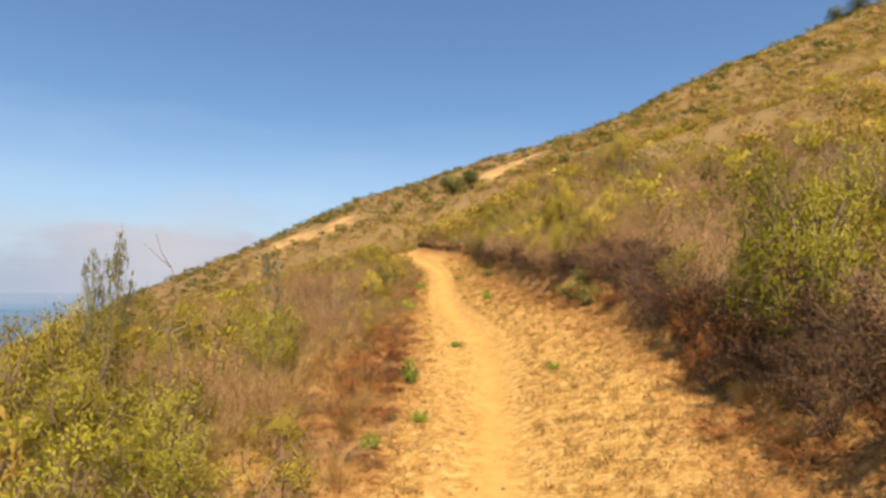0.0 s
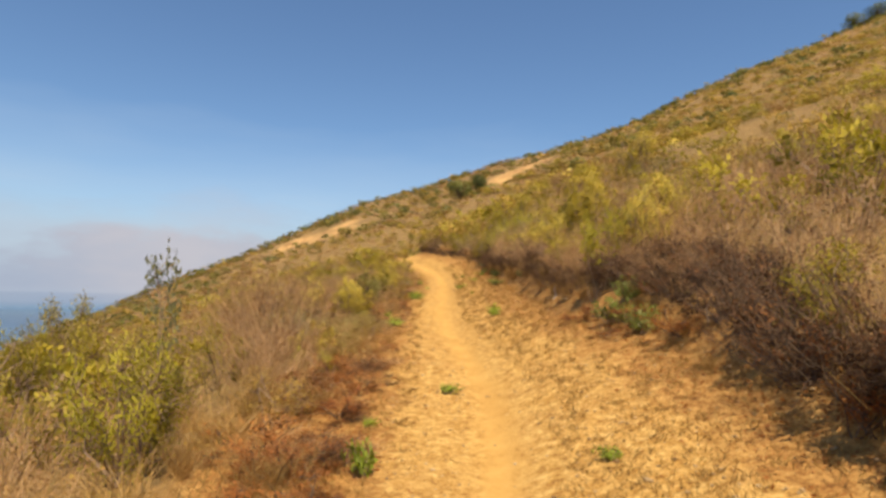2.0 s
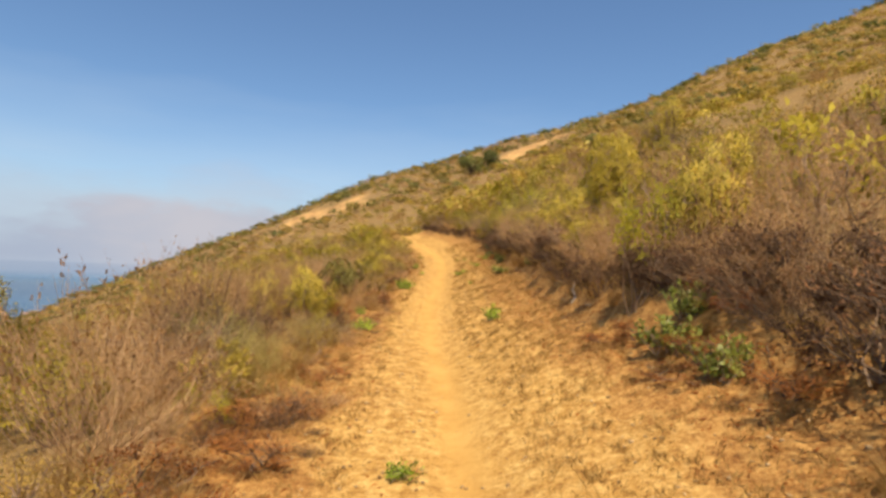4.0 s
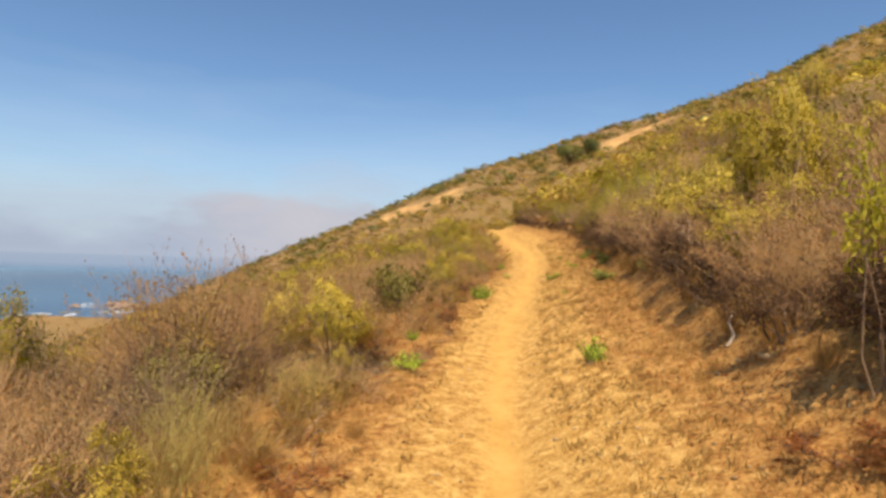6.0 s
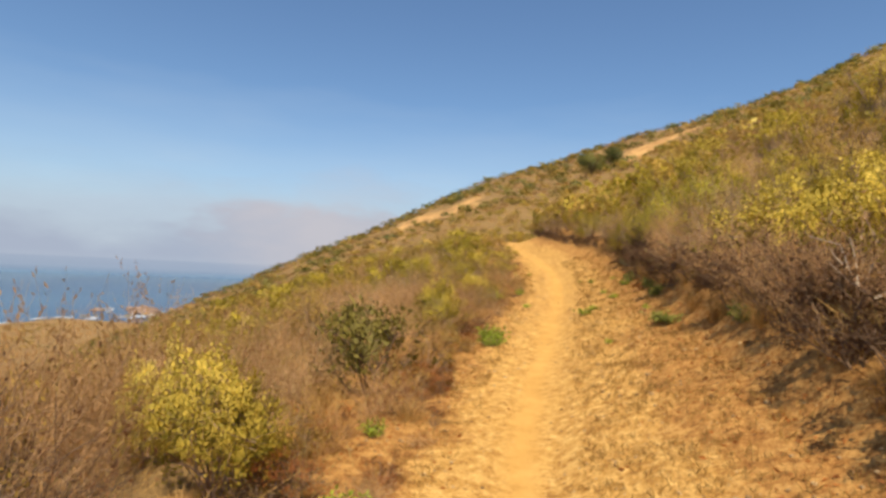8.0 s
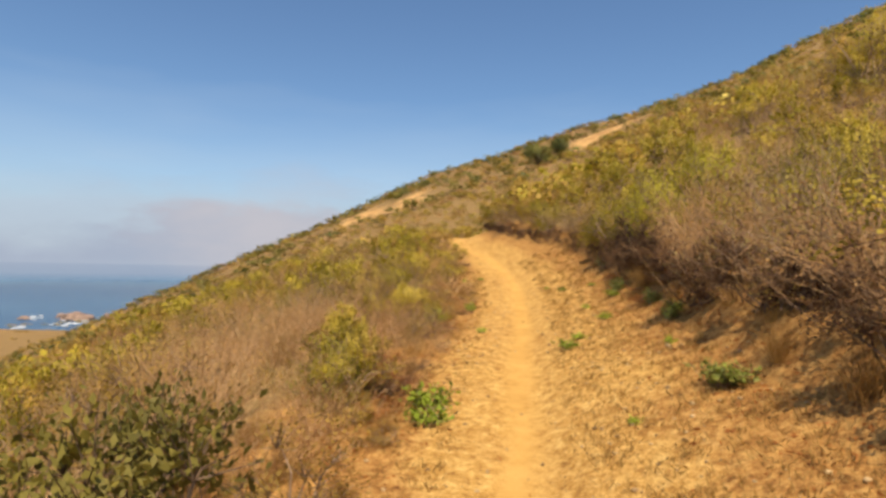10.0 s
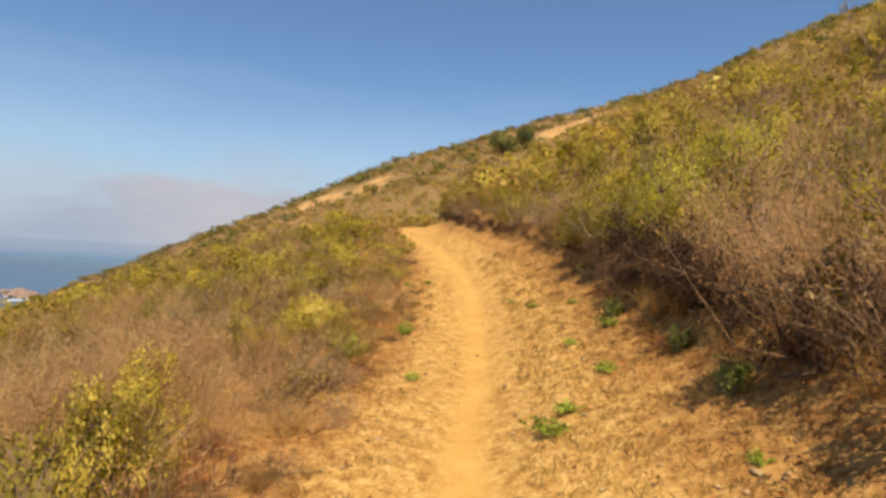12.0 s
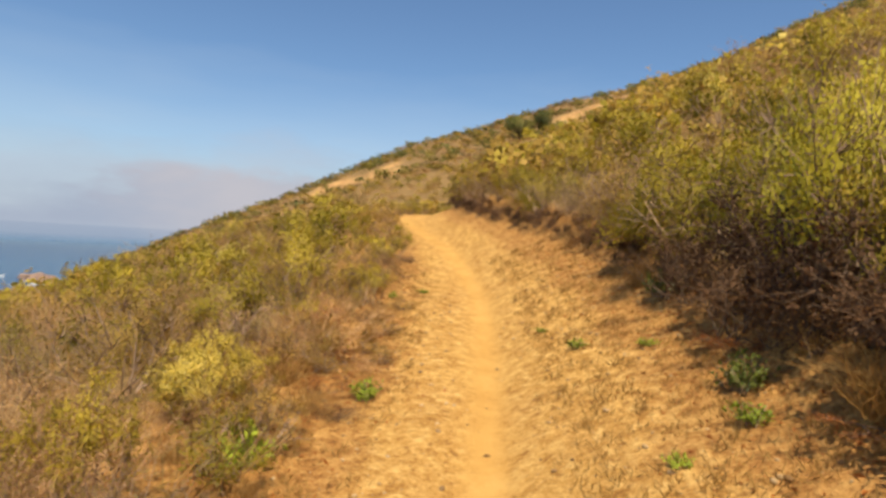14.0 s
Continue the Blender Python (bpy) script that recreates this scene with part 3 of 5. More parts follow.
def plant_kind(name, arrays, stem_mat, leaf_mat, bloom_mat=None, stem_name="branching", leaf_name="foliage"):
    stem, crown, bloom = arrays
    out = []
    if stem is not None:
        out.append((stem_name, mesh_from(name + "_" + stem_name, *stem, stem_mat)))
    if crown is not None:
        out.append((leaf_name, mesh_from(name + "_" + leaf_name, crown[0], crown[1], leaf_mat, normals=crown[2] if len(crown) > 2 else None)))
    if bloom is not None:
        out.append(("blossom", mesh_from(name + "_blossom", bloom[0], bloom[1], bloom_mat, normals=bloom[2])))
    return out


KINDS, FAR_KINDS, TALL_KINDS = {}, {}, {}


def kind(key, name, label, category, group, variants):
    KINDS[key] = dict(name=name, label=label, category=category, group=group, variants=variants)


def spread_of(key, name, label, category, group, seeds, make, *mats, thin=None, tall=None, **names):
    kind(key, name, label, category, group, [plant_kind(name, make(s), *mats, **names) for s in seeds])
    if tall:
        TALL_KINDS[key] = [plant_kind(name, tall(s), *mats, **names) for s in list(seeds)[:2]]
    if thin:
        FAR_KINDS[key] = [plant_kind(name, thin(s), *mats, **names) for s in list(seeds)[:3]]


spread_of("green", "green_shrub", "leafy yellow-green coyote brush shrub on the hillside", "shrub", "green shrubs", range(1, 5), lambda s: leafy(s, 15, 330, 10, 0.034, 0.5), M_STEM, M_LEAF["green"], thin=lambda s: leafy(s, 12, 80, 6, 0.085, 0.5), tall=lambda s: leafy(s + 300, 22, 520, 10, 0.029, 0.55))
spread_of("fresh", "green_shrub", "bright yellow-green leafy shrub with fresh growth", "shrub", "green shrubs", range(5, 8), lambda s: leafy(s, 17, 400, 10, 0.032, 0.5), M_STEM, M_LEAF["fresh"], tall=lambda s: leafy(s + 300, 22, 520, 10, 0.029, 0.55))
spread_of("olive", "olive_shrub", "olive-brown half-dry shrub with small leaves", "shrub", "olive shrubs", range(11, 15), lambda s: leafy(s, 15, 300, 8, 0.034, 0.4, gap=1.12), M_STEM, M_LEAF["olive"], thin=lambda s: leafy(s, 12, 85, 6, 0.075, 0.42, gap=1.12), tall=lambda s: leafy(s + 300, 24, 300, 8, 0.034, 0.42, gap=1.1))
spread_of("bloom", "flowering_shrub", "green shrub covered in pale yellow blossom", "shrub", "flowering shrubs", range(21, 25), lambda s: leafy(s, 14, 260, 8, 0.033, 0.45, top=0.5, bunch=20, petal=0.025, cluster=0.028), M_STEM, M_LEAF["green"], M_LEAF["bloom"], thin=lambda s: leafy(s, 12, 75, 5, 0.085, 0.5, top=0.5, petal=0.028), tall=lambda s: leafy(s + 300, 24, 300, 7, 0.036, 0.5, top=0.22, bunch=20, petal=0.018, cluster=0.022))
spread_of("gold", "flowering_shrub", "rounded shrub thick with yellow blossom", "shrub", "flowering shrubs", range(25, 28), lambda s: leafy(s, 20, 400, 6, 0.040, 0.42, top=0.85, bunch=24, petal=0.024, cluster=0.028), M_STEM, M_LEAF["green"], M_LEAF["bloom"], tall=lambda s: leafy(s + 300, 20, 300, 7, 0.036, 0.5, top=0.8, bunch=36, petal=0.026, cluster=0.03))
spread_of("dark", "dark_shrub", "dark green broad-leaved shrub beside the path", "shrub", "dark shrubs", range(31, 33), lambda s: leafy(s, 13, 170, 7, 0.06, 0.5, gap=1.25), M_DARK, M_LEAF["dark"], thin=lambda s: leafy(s, 12, 75, 6, 0.10, 0.5), tall=lambda s: leafy(s + 300, 24, 300, 8, 0.042, 0.5))
spread_of("dry", "dry_shrub", "dry grey-brown twiggy shrub, nearly leafless", "shrub", "dry shrubs", range(41, 46), lambda s: brushy(s, 85, 0.75, 2, 700), M_DRY, M_LEAF["dry"], leaf_name="withered_foliage", thin=lambda s: brushy(s, 42, 0.75, 2, 420))
spread_of("wisp", "dry_shrub", "tall wispy dry shrub of fine pinkish-grey twigs", "shrub", "dry shrubs", range(46, 50), lambda s: brushy(s, 130, 0.66, 2, 1150, thick=0.38), M_DRY, M_LEAF["dry"], leaf_name="withered_foliage", thin=lambda s: brushy(s, 60, 0.7, 2, 700, thick=0.65))
spread_of("tall", "tall_shrub", "tall thin shrub, leafy only at the top", "shrub", "tall shrubs", range(48, 49), sprig, M_STEM, M_LEAF["grey"])
spread_of("lone", "tall_shrub", "lone thin stem with a few grey-green leaf tufts", "shrub", "tall shrubs", range(158, 159), lambda s: sprig(s, 2), M_STEM, M_LEAF["grey"])
spread_of("tuft", "tall_shrub", "thin-stemmed shrub with yellow-green leaves only at the top", "shrub", "tall shrubs", range(148, 150), lambda s: sprig(s, 9), M_STEM, M_LEAF["fresh"])
spread_of("broom", "broom_shrub", "upright broom-like shrub of fine olive-green stems", "shrub", "broom shrubs", range(151, 154), lambda s: brushy(s, 120, 0.42, 3, 700, thick=0.6), M_BROOM, M_LEAF["broom"])
spread_of("sage", "sage_shrub", "greyish sagebrush with thin upright twigs", "shrub", "sage shrubs", range(51, 54), lambda s: brushy(s, 90, 0.6, 2, 800), M_STEM, M_LEAF["sage"], thin=lambda s: brushy(s, 50, 0.6, 2, 360))
spread_of("rust", "rust_shrub", "low rust-red drying shrub at the path edge", "shrub", "rust-red shrubs", range(61, 64), lambda s: leafy(s, 14, 260, 9, 0.038, 0.45), M_DARK, M_LEAF["rust"], thin=lambda s: leafy(s, 12, 75, 6, 0.085, 0.5))
spread_of("brown", "brown_shrub", "brown dead shrub with a dark tangled inside", "shrub", "brown shrubs", range(71, 74), lambda s: brushy(s, 120, 0.95, 2, 800), M_DARK, M_LEAF["russet"], leaf_name="withered_foliage", thin=lambda s: brushy(s, 60, 0.95, 2, 420))
# tangle and hollow: brush whose dark leaf colour stands for shade
spread_of("tangle", "brown_shrub", "dead tangle of twigs with the shade under brush in its colour", "shrub", "brown shrubs", range(75, 78), lambda s: brushy(s, 26, 0.75, 2, 800), M_DARK, M_LEAF["dead"], leaf_name="withered_foliage")
spread_of("hollow", "brown_shrub", "brush coloured dark brown for the shade under overhanging growth", "shrub", "brown shrubs", range(175, 178), lambda s: leafy(s, 18, 280, 9, 0.045, 0.42), M_DARK, M_LEAF["dead"], leaf_name="withered_foliage")
spread_of("forb", "leafy_plant", "small bright green leafy plant on the sandy ground", "plant", "small green plants", range(81, 84), lambda s: rosette(s, 40, 8, 0.06, 0.45), M_STEM, M_LEAF["forb"])
spread_of("gloss", "glossy_plant", "dark green glossy-leaved plant at the bank's foot", "plant", "glossy plants", range(91, 94), lambda s: rosette(s, 50, 11, 0.05, 0.5, 0.30), M_STEM, M_LEAF["glossy"])
kind("grass", "grass_tuft", "tuft of dry straw-coloured bunch grass", "grass", "grass tufts",
     [[("blade_clump", mesh_from("grass_blades", *tussock(s), M_LEAF["straw"]))] for s in range(101, 105)])

PLACED = []          # x, y, half width of every plant that stands


def stand(key, x, y, height, width=None, turn=None, label="", variant=None, tilt=0.0, thin=False):
    """One plant of a kind, rooted in the ground."""
    k = KINDS[key]
    unit_w = {"forb": 0.36, "gloss": 0.40, "grass": 0.75}.get(key, 1.2)
    unit_h = {"forb": 0.26, "gloss": 0.30, "grass": 0.55}.get(key, 1.0)
    if width is None:
        width = height * unit_w / unit_h
    forms = FAR_KINDS[key] if thin and key in FAR_KINDS else (TALL_KINDS[key] if key in TALL_KINDS and height > 1.15 else k["variants"])
    width = max(width, 0.6 * height * unit_w / 1.2 / unit_h) if key not in ("tall", "wisp") else width
    v = random.randrange(len(forms)) if variant is None else variant % len(forms)
    root = new(k["name"])
    root.empty_display_size = 0.1
    tagged(root, label or k["label"], k["category"], k["group"])
    for name, me in forms[v]:
        part(name, me, root)
    s = width / unit_w
    root.matrix_basis = Matrix.Translation(on_land(x, y)) @ pose(0, 0, 0, tilt, 0, random.uniform(0, 360) if turn is None else turn) @ Matrix.Diagonal((s, s, height / unit_h, 1))
    PLACED.append((x, y, width / 2))
    return root


# ---- plants that stand out along the path ----
stand("gold", -1.6, 14.25, 0.98, 0.84, 40, variant=0)
# dark brush in place of the shade at the blossoming shrub's foot
stand("hollow", -1.2, 13.95, 0.34, 0.4)
stand("gold", -2.45, 14.75, 0.88, 0.55, 10, variant=1)
stand("dark", -1.4, 16.4, 1.0, 1.15, 0, variant=0)
stand("dark", -1.75, 17.2, 0.9, 0.9, 120, variant=1)
stand("wisp", -2.2, 15.5, 1.10, 0.95, 70)
stand("brown", -2.75, 13.7, 1.3, 1.3, 20)
stand("wisp", -3.6, 14.6, 1.7, 1.4, 130)
stand("wisp", -3.5, 16.0, 1.5, 1.2, 200)
stand("olive", -2.3, 13.2, 0.95, 1.0)
stand("olive", -3.1, 13.9, 1.25, 1.2)
stand("brown", -1.95, 13.2, 0.62, 0.9)
stand("tangle", -1.75, 12.75, 0.5, 0.9)
stand("brown", -2.6, 12.5, 0.85, 1.1)
stand("sage", -2.0, 12.1, 0.75, 1.0)
stand("wisp", -2.6, 11.7, 0.8, 1.0)
stand("dark", -2.3, 12.85, 0.6, 0.8)
stand("fresh", -1.95, 7.1, 1.25, 0.85, label="upright leafy green shrub among dry brush")
stand("green", -4.6, 11.0, 1.5, 1.5)
stand("green", -3.7, 10.6, 1.3, 1.4)
stand("fresh", -2.5, 9.0, 0.95, 0.8)
stand("wisp", -1.75, 9.5, 1.35, 1.45, label="broad pinkish-brown leafless shrub of fine twigs")
stand("dry", -2.3, 8.2, 0.8, 1.1)
stand("grass", -1.5, 6.3, 0.6, 0.8)
stand("grass", -1.9, 6.1, 0.6, 0.8)
stand("grass", -1.45, 7.9, 0.5, 0.7)
stand("brown", 2.6, 7.2, 0.8, 1.0)
stand("brown", 2.75, 8.1, 1.0, 1.2)
stand("rust", 2.6, 7.6, 0.6, 0.8)
stand("brown", 2.7, 6.5, 0.95, 1.1)
stand("hollow", 2.75, 6.1, 0.6, 0.9)
stand("hollow", 2.7, 5.5, 0.6, 0.9)
for rx, ry, rh, rw in ((-0.82, 6.6, 0.32, 0.9), (-1.15, 7.4, 0.4, 0.9), (-0.7, 9.5, 0.26, 0.7), (-0.8, 8.5, 0.32, 0.8), (-0.62, 7.5, 0.2, 0.7), (-0.7, 5.7, 0.22, 0.7),
                       (-1.15, 6.0, 0.22, 0.6), (-1.0, 10.3, 0.3, 0.8), (-1.2, 8.9, 0.36, 0.8), (-0.8, 11.5, 0.2, 0.6), (1.45, 21.6, 0.1, 0.6), (1.5, 22.4, 0.1, 0.7),
                       (1.45, 23.6, 0.18, 0.6), (2.3, 9.9, 0.3, 0.7), (2.45, 9.1, 0.34, 0.8), (-1.3, 19.6, 0.3, 0.5), (-1.1, 23.9, 0.18, 0.5)):
    stand("rust", rx, ry, rh, rw)
stand("fresh", -1.75, 4.2, 0.85, 1.0, label="bright yellow-green bushy shrub beside the path")
stand("fresh", -2.6, 4.6, 1.05, 1.1)
stand("green", -4.2, 7.4, 1.35, 1.3)
stand("green", -3.2, 5.9, 1.2, 1.2)
stand("green", -2.45, 10.2, 0.9, 0.75)
stand("wisp", -1.5, 5.3, 0.7, 0.9)
stand("wisp", -2.9, 7.2, 0.95, 1.1)
stand("wisp", -2.3, 6.2, 0.85, 1.0)
stand("fresh", 2.8, 4.8, 1.85, 1.3, label="tall leafy green shrub leaning out from the bank")
stand("green", 3.5, 5.5, 1.75, 1.4)
stand("hollow", 2.75, 4.2, 0.9, 1.1)
stand("tangle", 2.5, 3.9, 0.5, 0.8)
stand("hollow", 2.7, 3.4, 0.6, 0.9)
stand("brown", 2.65, 3.7, 0.6, 0.9)
stand("fresh", 2.75, 4.5, 1.1, 1.0)
stand("green", 3.0, 5.2, 1.5, 1.2)
stand("tangle", 2.65, 5.0, 0.6, 0.9)
stand("rust", 2.1, 3.6, 0.2, 0.6)
stand("rust", 1.95, 4.3, 0.16, 0.5)
stand("rust", 2.3, 2.9, 0.25, 0.7)
stand("wisp", 2.75, 3.2, 1.0, 1.0)
for gx, gy, gh, gw in ((-4.3, 7.0, 1.95, 1.6), (-5.0, 8.2, 2.15, 1.7), (-5.7, 9.6, 2.2, 1.8), (-3.4, 5.4, 1.55, 1.4), (-6.6, 11.2, 2.3, 1.9), (-4.2, 5.0, 1.75, 1.5), (-3.5, 8.3, 1.45, 1.2)):
    stand("green", gx, gy, gh, gw)
stand("fresh", -1.5, 3.3, 0.7, 0.9)
stand("fresh", -2.2, 3.6, 0.9, 1.0)
stand("fresh", -2.9, 4.1, 1.0, 1.1)
stand("olive", -2.1, 5.2, 0.9, 1.0)
stand("rust", 2.65, 5.8, 0.65, 0.8)
stand("rust", 2.3, 5.3, 0.75, 0.7)
stand("rust", 2.5, 6.4, 0.7, 0.6)
stand("rust", 2.45, 4.9, 0.6, 0.7)
stand("gold", 3.05, 15.6, 1.85, 1.1, variant=1, label="tall green shrub tipped with yellow blossom on the bank")
stand("gold", 4.0, 14.0, 1.3, 0.9, variant=0)
stand("green", 4.6, 14.3, 1.3, 1.0)
stand("green", 9.0, 32.0, 2.6, 2.0, label="large rounded green shrub standing above the slope")
stand("gold", 2.8, 17.4, 1.2, 0.8, variant=2)
stand("tuft", 2.15, 11.45, 1.15, 0.6, variant=0)
stand("bloom", 2.9, 19.2, 1.1, 1.0)
stand("bloom", 3.3, 21.0, 1.2, 1.1)
stand("gold", 2.85, 11.6, 1.45, 0.75, variant=0)
stand("green", 3.1, 13.0, 1.3, 1.0)
stand("gloss", 2.2, 10.4, 0.32, 0.58)
stand("gloss", 2.4, 10.65, 0.34, 0.42)
stand("gloss", 2.3, 9.7, 0.34, 0.44)
stand("broom", -1.25, 11.0, 0.6, 0.7)
stand("broom", -1.6, 11.7, 0.55, 0.6)
stand("brown", -1.9, 11.1, 0.6, 0.8)
stand("wisp", -2.3, 10.6, 0.7, 0.9)
stand("broom", -1.2, 12.6, 0.5, 0.6)
stand("dry", -2.1, 10.9, 0.7, 0.9)
for rx, ry, rh, rw in ((2.0, 9.9, 0.14, 0.7), (2.1, 10.9, 0.18, 0.6), (2.6, 10.2, 0.25, 0.8), (2.75, 10.8, 0.3, 0.8), (1.85, 11.2, 0.12, 0.6)):
    stand("rust", rx, ry, rh, rw)
for rx, ry in ((2.7, 9.7), (2.8, 10.4), (2.65, 11.0)):
    stand("brown", rx, ry, 0.6, 0.9)
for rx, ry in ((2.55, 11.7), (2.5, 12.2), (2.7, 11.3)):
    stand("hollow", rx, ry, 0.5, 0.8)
# more of the dark-coloured brush that stands for shade under the bank
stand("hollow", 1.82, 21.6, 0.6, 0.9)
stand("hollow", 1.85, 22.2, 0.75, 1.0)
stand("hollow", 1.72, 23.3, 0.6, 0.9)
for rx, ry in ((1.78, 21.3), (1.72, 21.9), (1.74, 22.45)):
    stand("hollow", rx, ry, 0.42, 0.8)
stand("fresh", -1.2, 10.15, 0.42, 0.32)
stand("fresh", -1.6, 10.45, 0.36, 0.24)
stand("wisp", -1.6, 9.9, 0.4, 0.6)
stand("tangle", 1.72, 11.84, 0.16, 0.34)
for wx, wy, wh, ww in ((-2.55, 13.7, 1.1, 1.0), (-2.95, 14.3, 1.3, 1.2), (-2.6, 14.35, 1.05, 0.9), (-3.5, 14.1, 1.3, 1.2), (-3.2, 13.5, 1.15, 1.1), (-3.4, 14.9, 1.3, 1.2), (-2.75, 14.9, 1.15, 1.1)):
    stand("wisp", wx, wy, wh, ww, label="tall rust-brown dry brush thick with fine twigs")
for key, wx, wy, wh, ww in (("brown", -2.5, 13.4, 0.75, 0.9), ("dark", -2.75, 13.25, 0.62, 0.7), ("olive", -2.3, 13.25, 0.5, 0.6), ("dark", -3.0, 13.75, 0.85, 0.8), ("brown", -2.15, 13.35, 0.4, 0.6), ("brown", -3.1, 13.1, 0.7, 0.9)):
    stand(key, wx, wy, wh, ww)
for wx, wy, wh, ww in ((-1.75, 21.0, 0.55, 0.9), (-2.3, 21.3, 0.65, 1.0), (-1.8, 22.0, 0.5, 0.9), (-2.8, 21.9, 0.7, 1.0), (-2.5, 20.6, 0.7, 1.0), (-2.4, 22.6, 0.6, 1.0), (-3.2, 21.1, 0.8, 1.1),
                       (-3.1, 22.9, 0.7, 1.1), (-3.0, 19.9, 0.8, 1.1), (-3.7, 20.5, 0.8, 1.1)):
    stand("wisp", wx, wy, wh, ww, label="low pinkish-tan dry brush of fine twigs")
stand("green", -1.45, 19.2, 0.8, 0.95, variant=1)
stand("bloom", -1.27, 19.28, 0.84, 0.5, variant=1)
stand("green", -1.36, 18.98, 0.62, 0.75, variant=2)
stand("dark", -1.5, 18.8, 0.45, 0.55)
stand("brown", -1.12, 19.3, 0.45, 0.6)
stand("rust", -1.05, 18.85, 0.2, 0.5)
stand("forb", -0.71, 19.05, 0.23, 0.40)
stand("forb", -0.66, 18.72, 0.16, 0.36)
stand("gloss", 1.35, 18.45, 0.18, 0.44)
stand("bloom", -1.85, 20.4, 0.6, 0.7, variant=2)
stand("fresh", 1.95, 23.3, 1.6, 1.2, label="tall leafy green shrub overhanging a dark hollow")
stand("olive", 2.45, 22.4, 1.5, 1.3, variant=0)
stand("fresh", 2.7, 23.4, 1.8, 1.4)
stand("green", 2.3, 24.2, 1.6, 1.3)
stand("green", 2.55, 25.3, 2.05, 1.3, label="tall yellow-green shrub standing out above the bank")
stand("dark", 2.05, 24.9, 1.3, 0.7)
stand("bloom", 1.8, 22.8, 0.9, 0.7)
stand("wisp", 1.85, 20.5, 0.8, 1.0)
stand("wisp", 1.95, 21.4, 1.0, 1.1)
stand("wisp", 1.9, 20.0, 1.1, 1.1)
stand("green", 2.05, 22.5, 1.0, 1.0)
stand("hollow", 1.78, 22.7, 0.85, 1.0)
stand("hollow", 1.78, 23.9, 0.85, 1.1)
stand("fresh", 1.9, 24.4, 1.2, 1.1)
for wx, wy, wh, ww in ((2.5, 12.2, 0.95, 1.1), (2.95, 12.5, 1.25, 1.2), (2.2, 12.9, 0.75, 0.9), (3.4, 11.7, 1.4, 1.2), (3.1, 11.0, 0.95, 1.0), (3.4, 10.3, 1.2, 1.2),
                       (2.75, 11.3, 0.7, 0.9), (2.85, 10.7, 0.65, 0.9), (2.8, 10.1, 0.65, 0.9), (2.9, 9.4, 0.75, 0.9), (2.05, 15.6, 0.85, 1.0), (2.45, 14.8, 1.05, 1.1), (2.1, 16.7, 0.85, 1.0), (2.15, 18.0, 0.9, 1.1), (2.1, 20.8, 1.15, 1.1)):
    stand("wisp", wx, wy, wh, ww, label="tan wispy dry brush leaning from the bank", tilt=6)
stand("gloss", 1.30, 23.1, 0.22, 0.26)
stand("gloss", 1.42, 25.2, 0.26, 0.36)
stand("gloss", 1.52, 20.65, 0.17, 0.26)
stand("green", -1.2, 22.6, 0.38, 0.6)
stand("olive", -1.3, 23.1, 0.4, 0.6)
stand("sage", -1.25, 21.8, 0.42, 0.7)
stand("rust", -1.0, 22.1, 0.16, 0.5)
stand("olive", -1.35, 21.2, 0.42, 0.7)
stand("grass", -1.1, 23.5, 0.3, 0.5)
stand("grass", -1.15, 20.8, 0.32, 0.5)
stand("dry", -1.5, 21.6, 0.5, 0.7)
stand("gold", -1.65, 23.2, 0.5, 0.55, variant=2)
stand("bloom", -1.85, 23.8, 0.45, 0.55, variant=3)
stand("dry", -1.85, 22.4, 0.5, 0.8)
stand("bloom", -1.9, 22.05, 0.62, 0.42, variant=0, label="small shrub with pale yellow blossom among dry twigs")
stand("bloom", -1.55, 22.15, 0.62, 0.42, variant=2, label="small shrub with pale yellow blossom among dry twigs")
stand("dry", -2.5, 25.3, 0.5, 0.7)
stand("olive", -1.5, 24.6, 0.4, 0.55)
for fx, fy, fh, fw in ((-0.78, 14.1, 0.22, 0.42), (0.97, 13.75, 0.28, 0.30), (-1.05, 15.35, 0.17, 0.24), (0.19, 9.36, 0.13, 0.3), (-0.35, 7.15, 0.34, 0.24),
                       (-0.2, 5.6, 0.16, 0.2), (-0.55, 4.9, 0.18, 0.2), (1.25, 7.0, 0.12, 0.22), (0.95, 21.5, 0.12, 0.2), (-0.8, 23.8, 0.2, 0.26), (-0.5, 22.1, 0.1, 0.18), (0.5, 20.7, 0.14, 0.3), (0.62, 21.0, 0.1, 0.24), (1.2, 22.7, 0.13, 0.24), (-1.2, 22.75, 0.3, 0.4)):
    stand("forb", fx, fy, fh * 0.85, fw * 0.8)
weeds = np.random.RandomState(12)
for k in range(9):                      # small weeds here and there on the mown side
    wy = weeds.uniform(16.5, 28) if k < 8 else weeds.uniform(3, 16)
    wu = weeds.uniform(0.45, 1.3) if weeds.uniform() < 0.75 else weeds.uniform(-0.95, -0.5)
    stand("forb", wu + float(np.interp(wy, STEP, AXIS_X)), wy, weeds.uniform(0.04, 0.09), weeds.uniform(0.10, 0.20))
for fx, fy, fh, fw in ((1.47, 21.5, 0.2, 0.22), (1.45, 20.55, 0.16, 0.2), (1.8, 16.9, 0.2, 0.3)):
    stand("gloss", fx, fy, fh, fw)


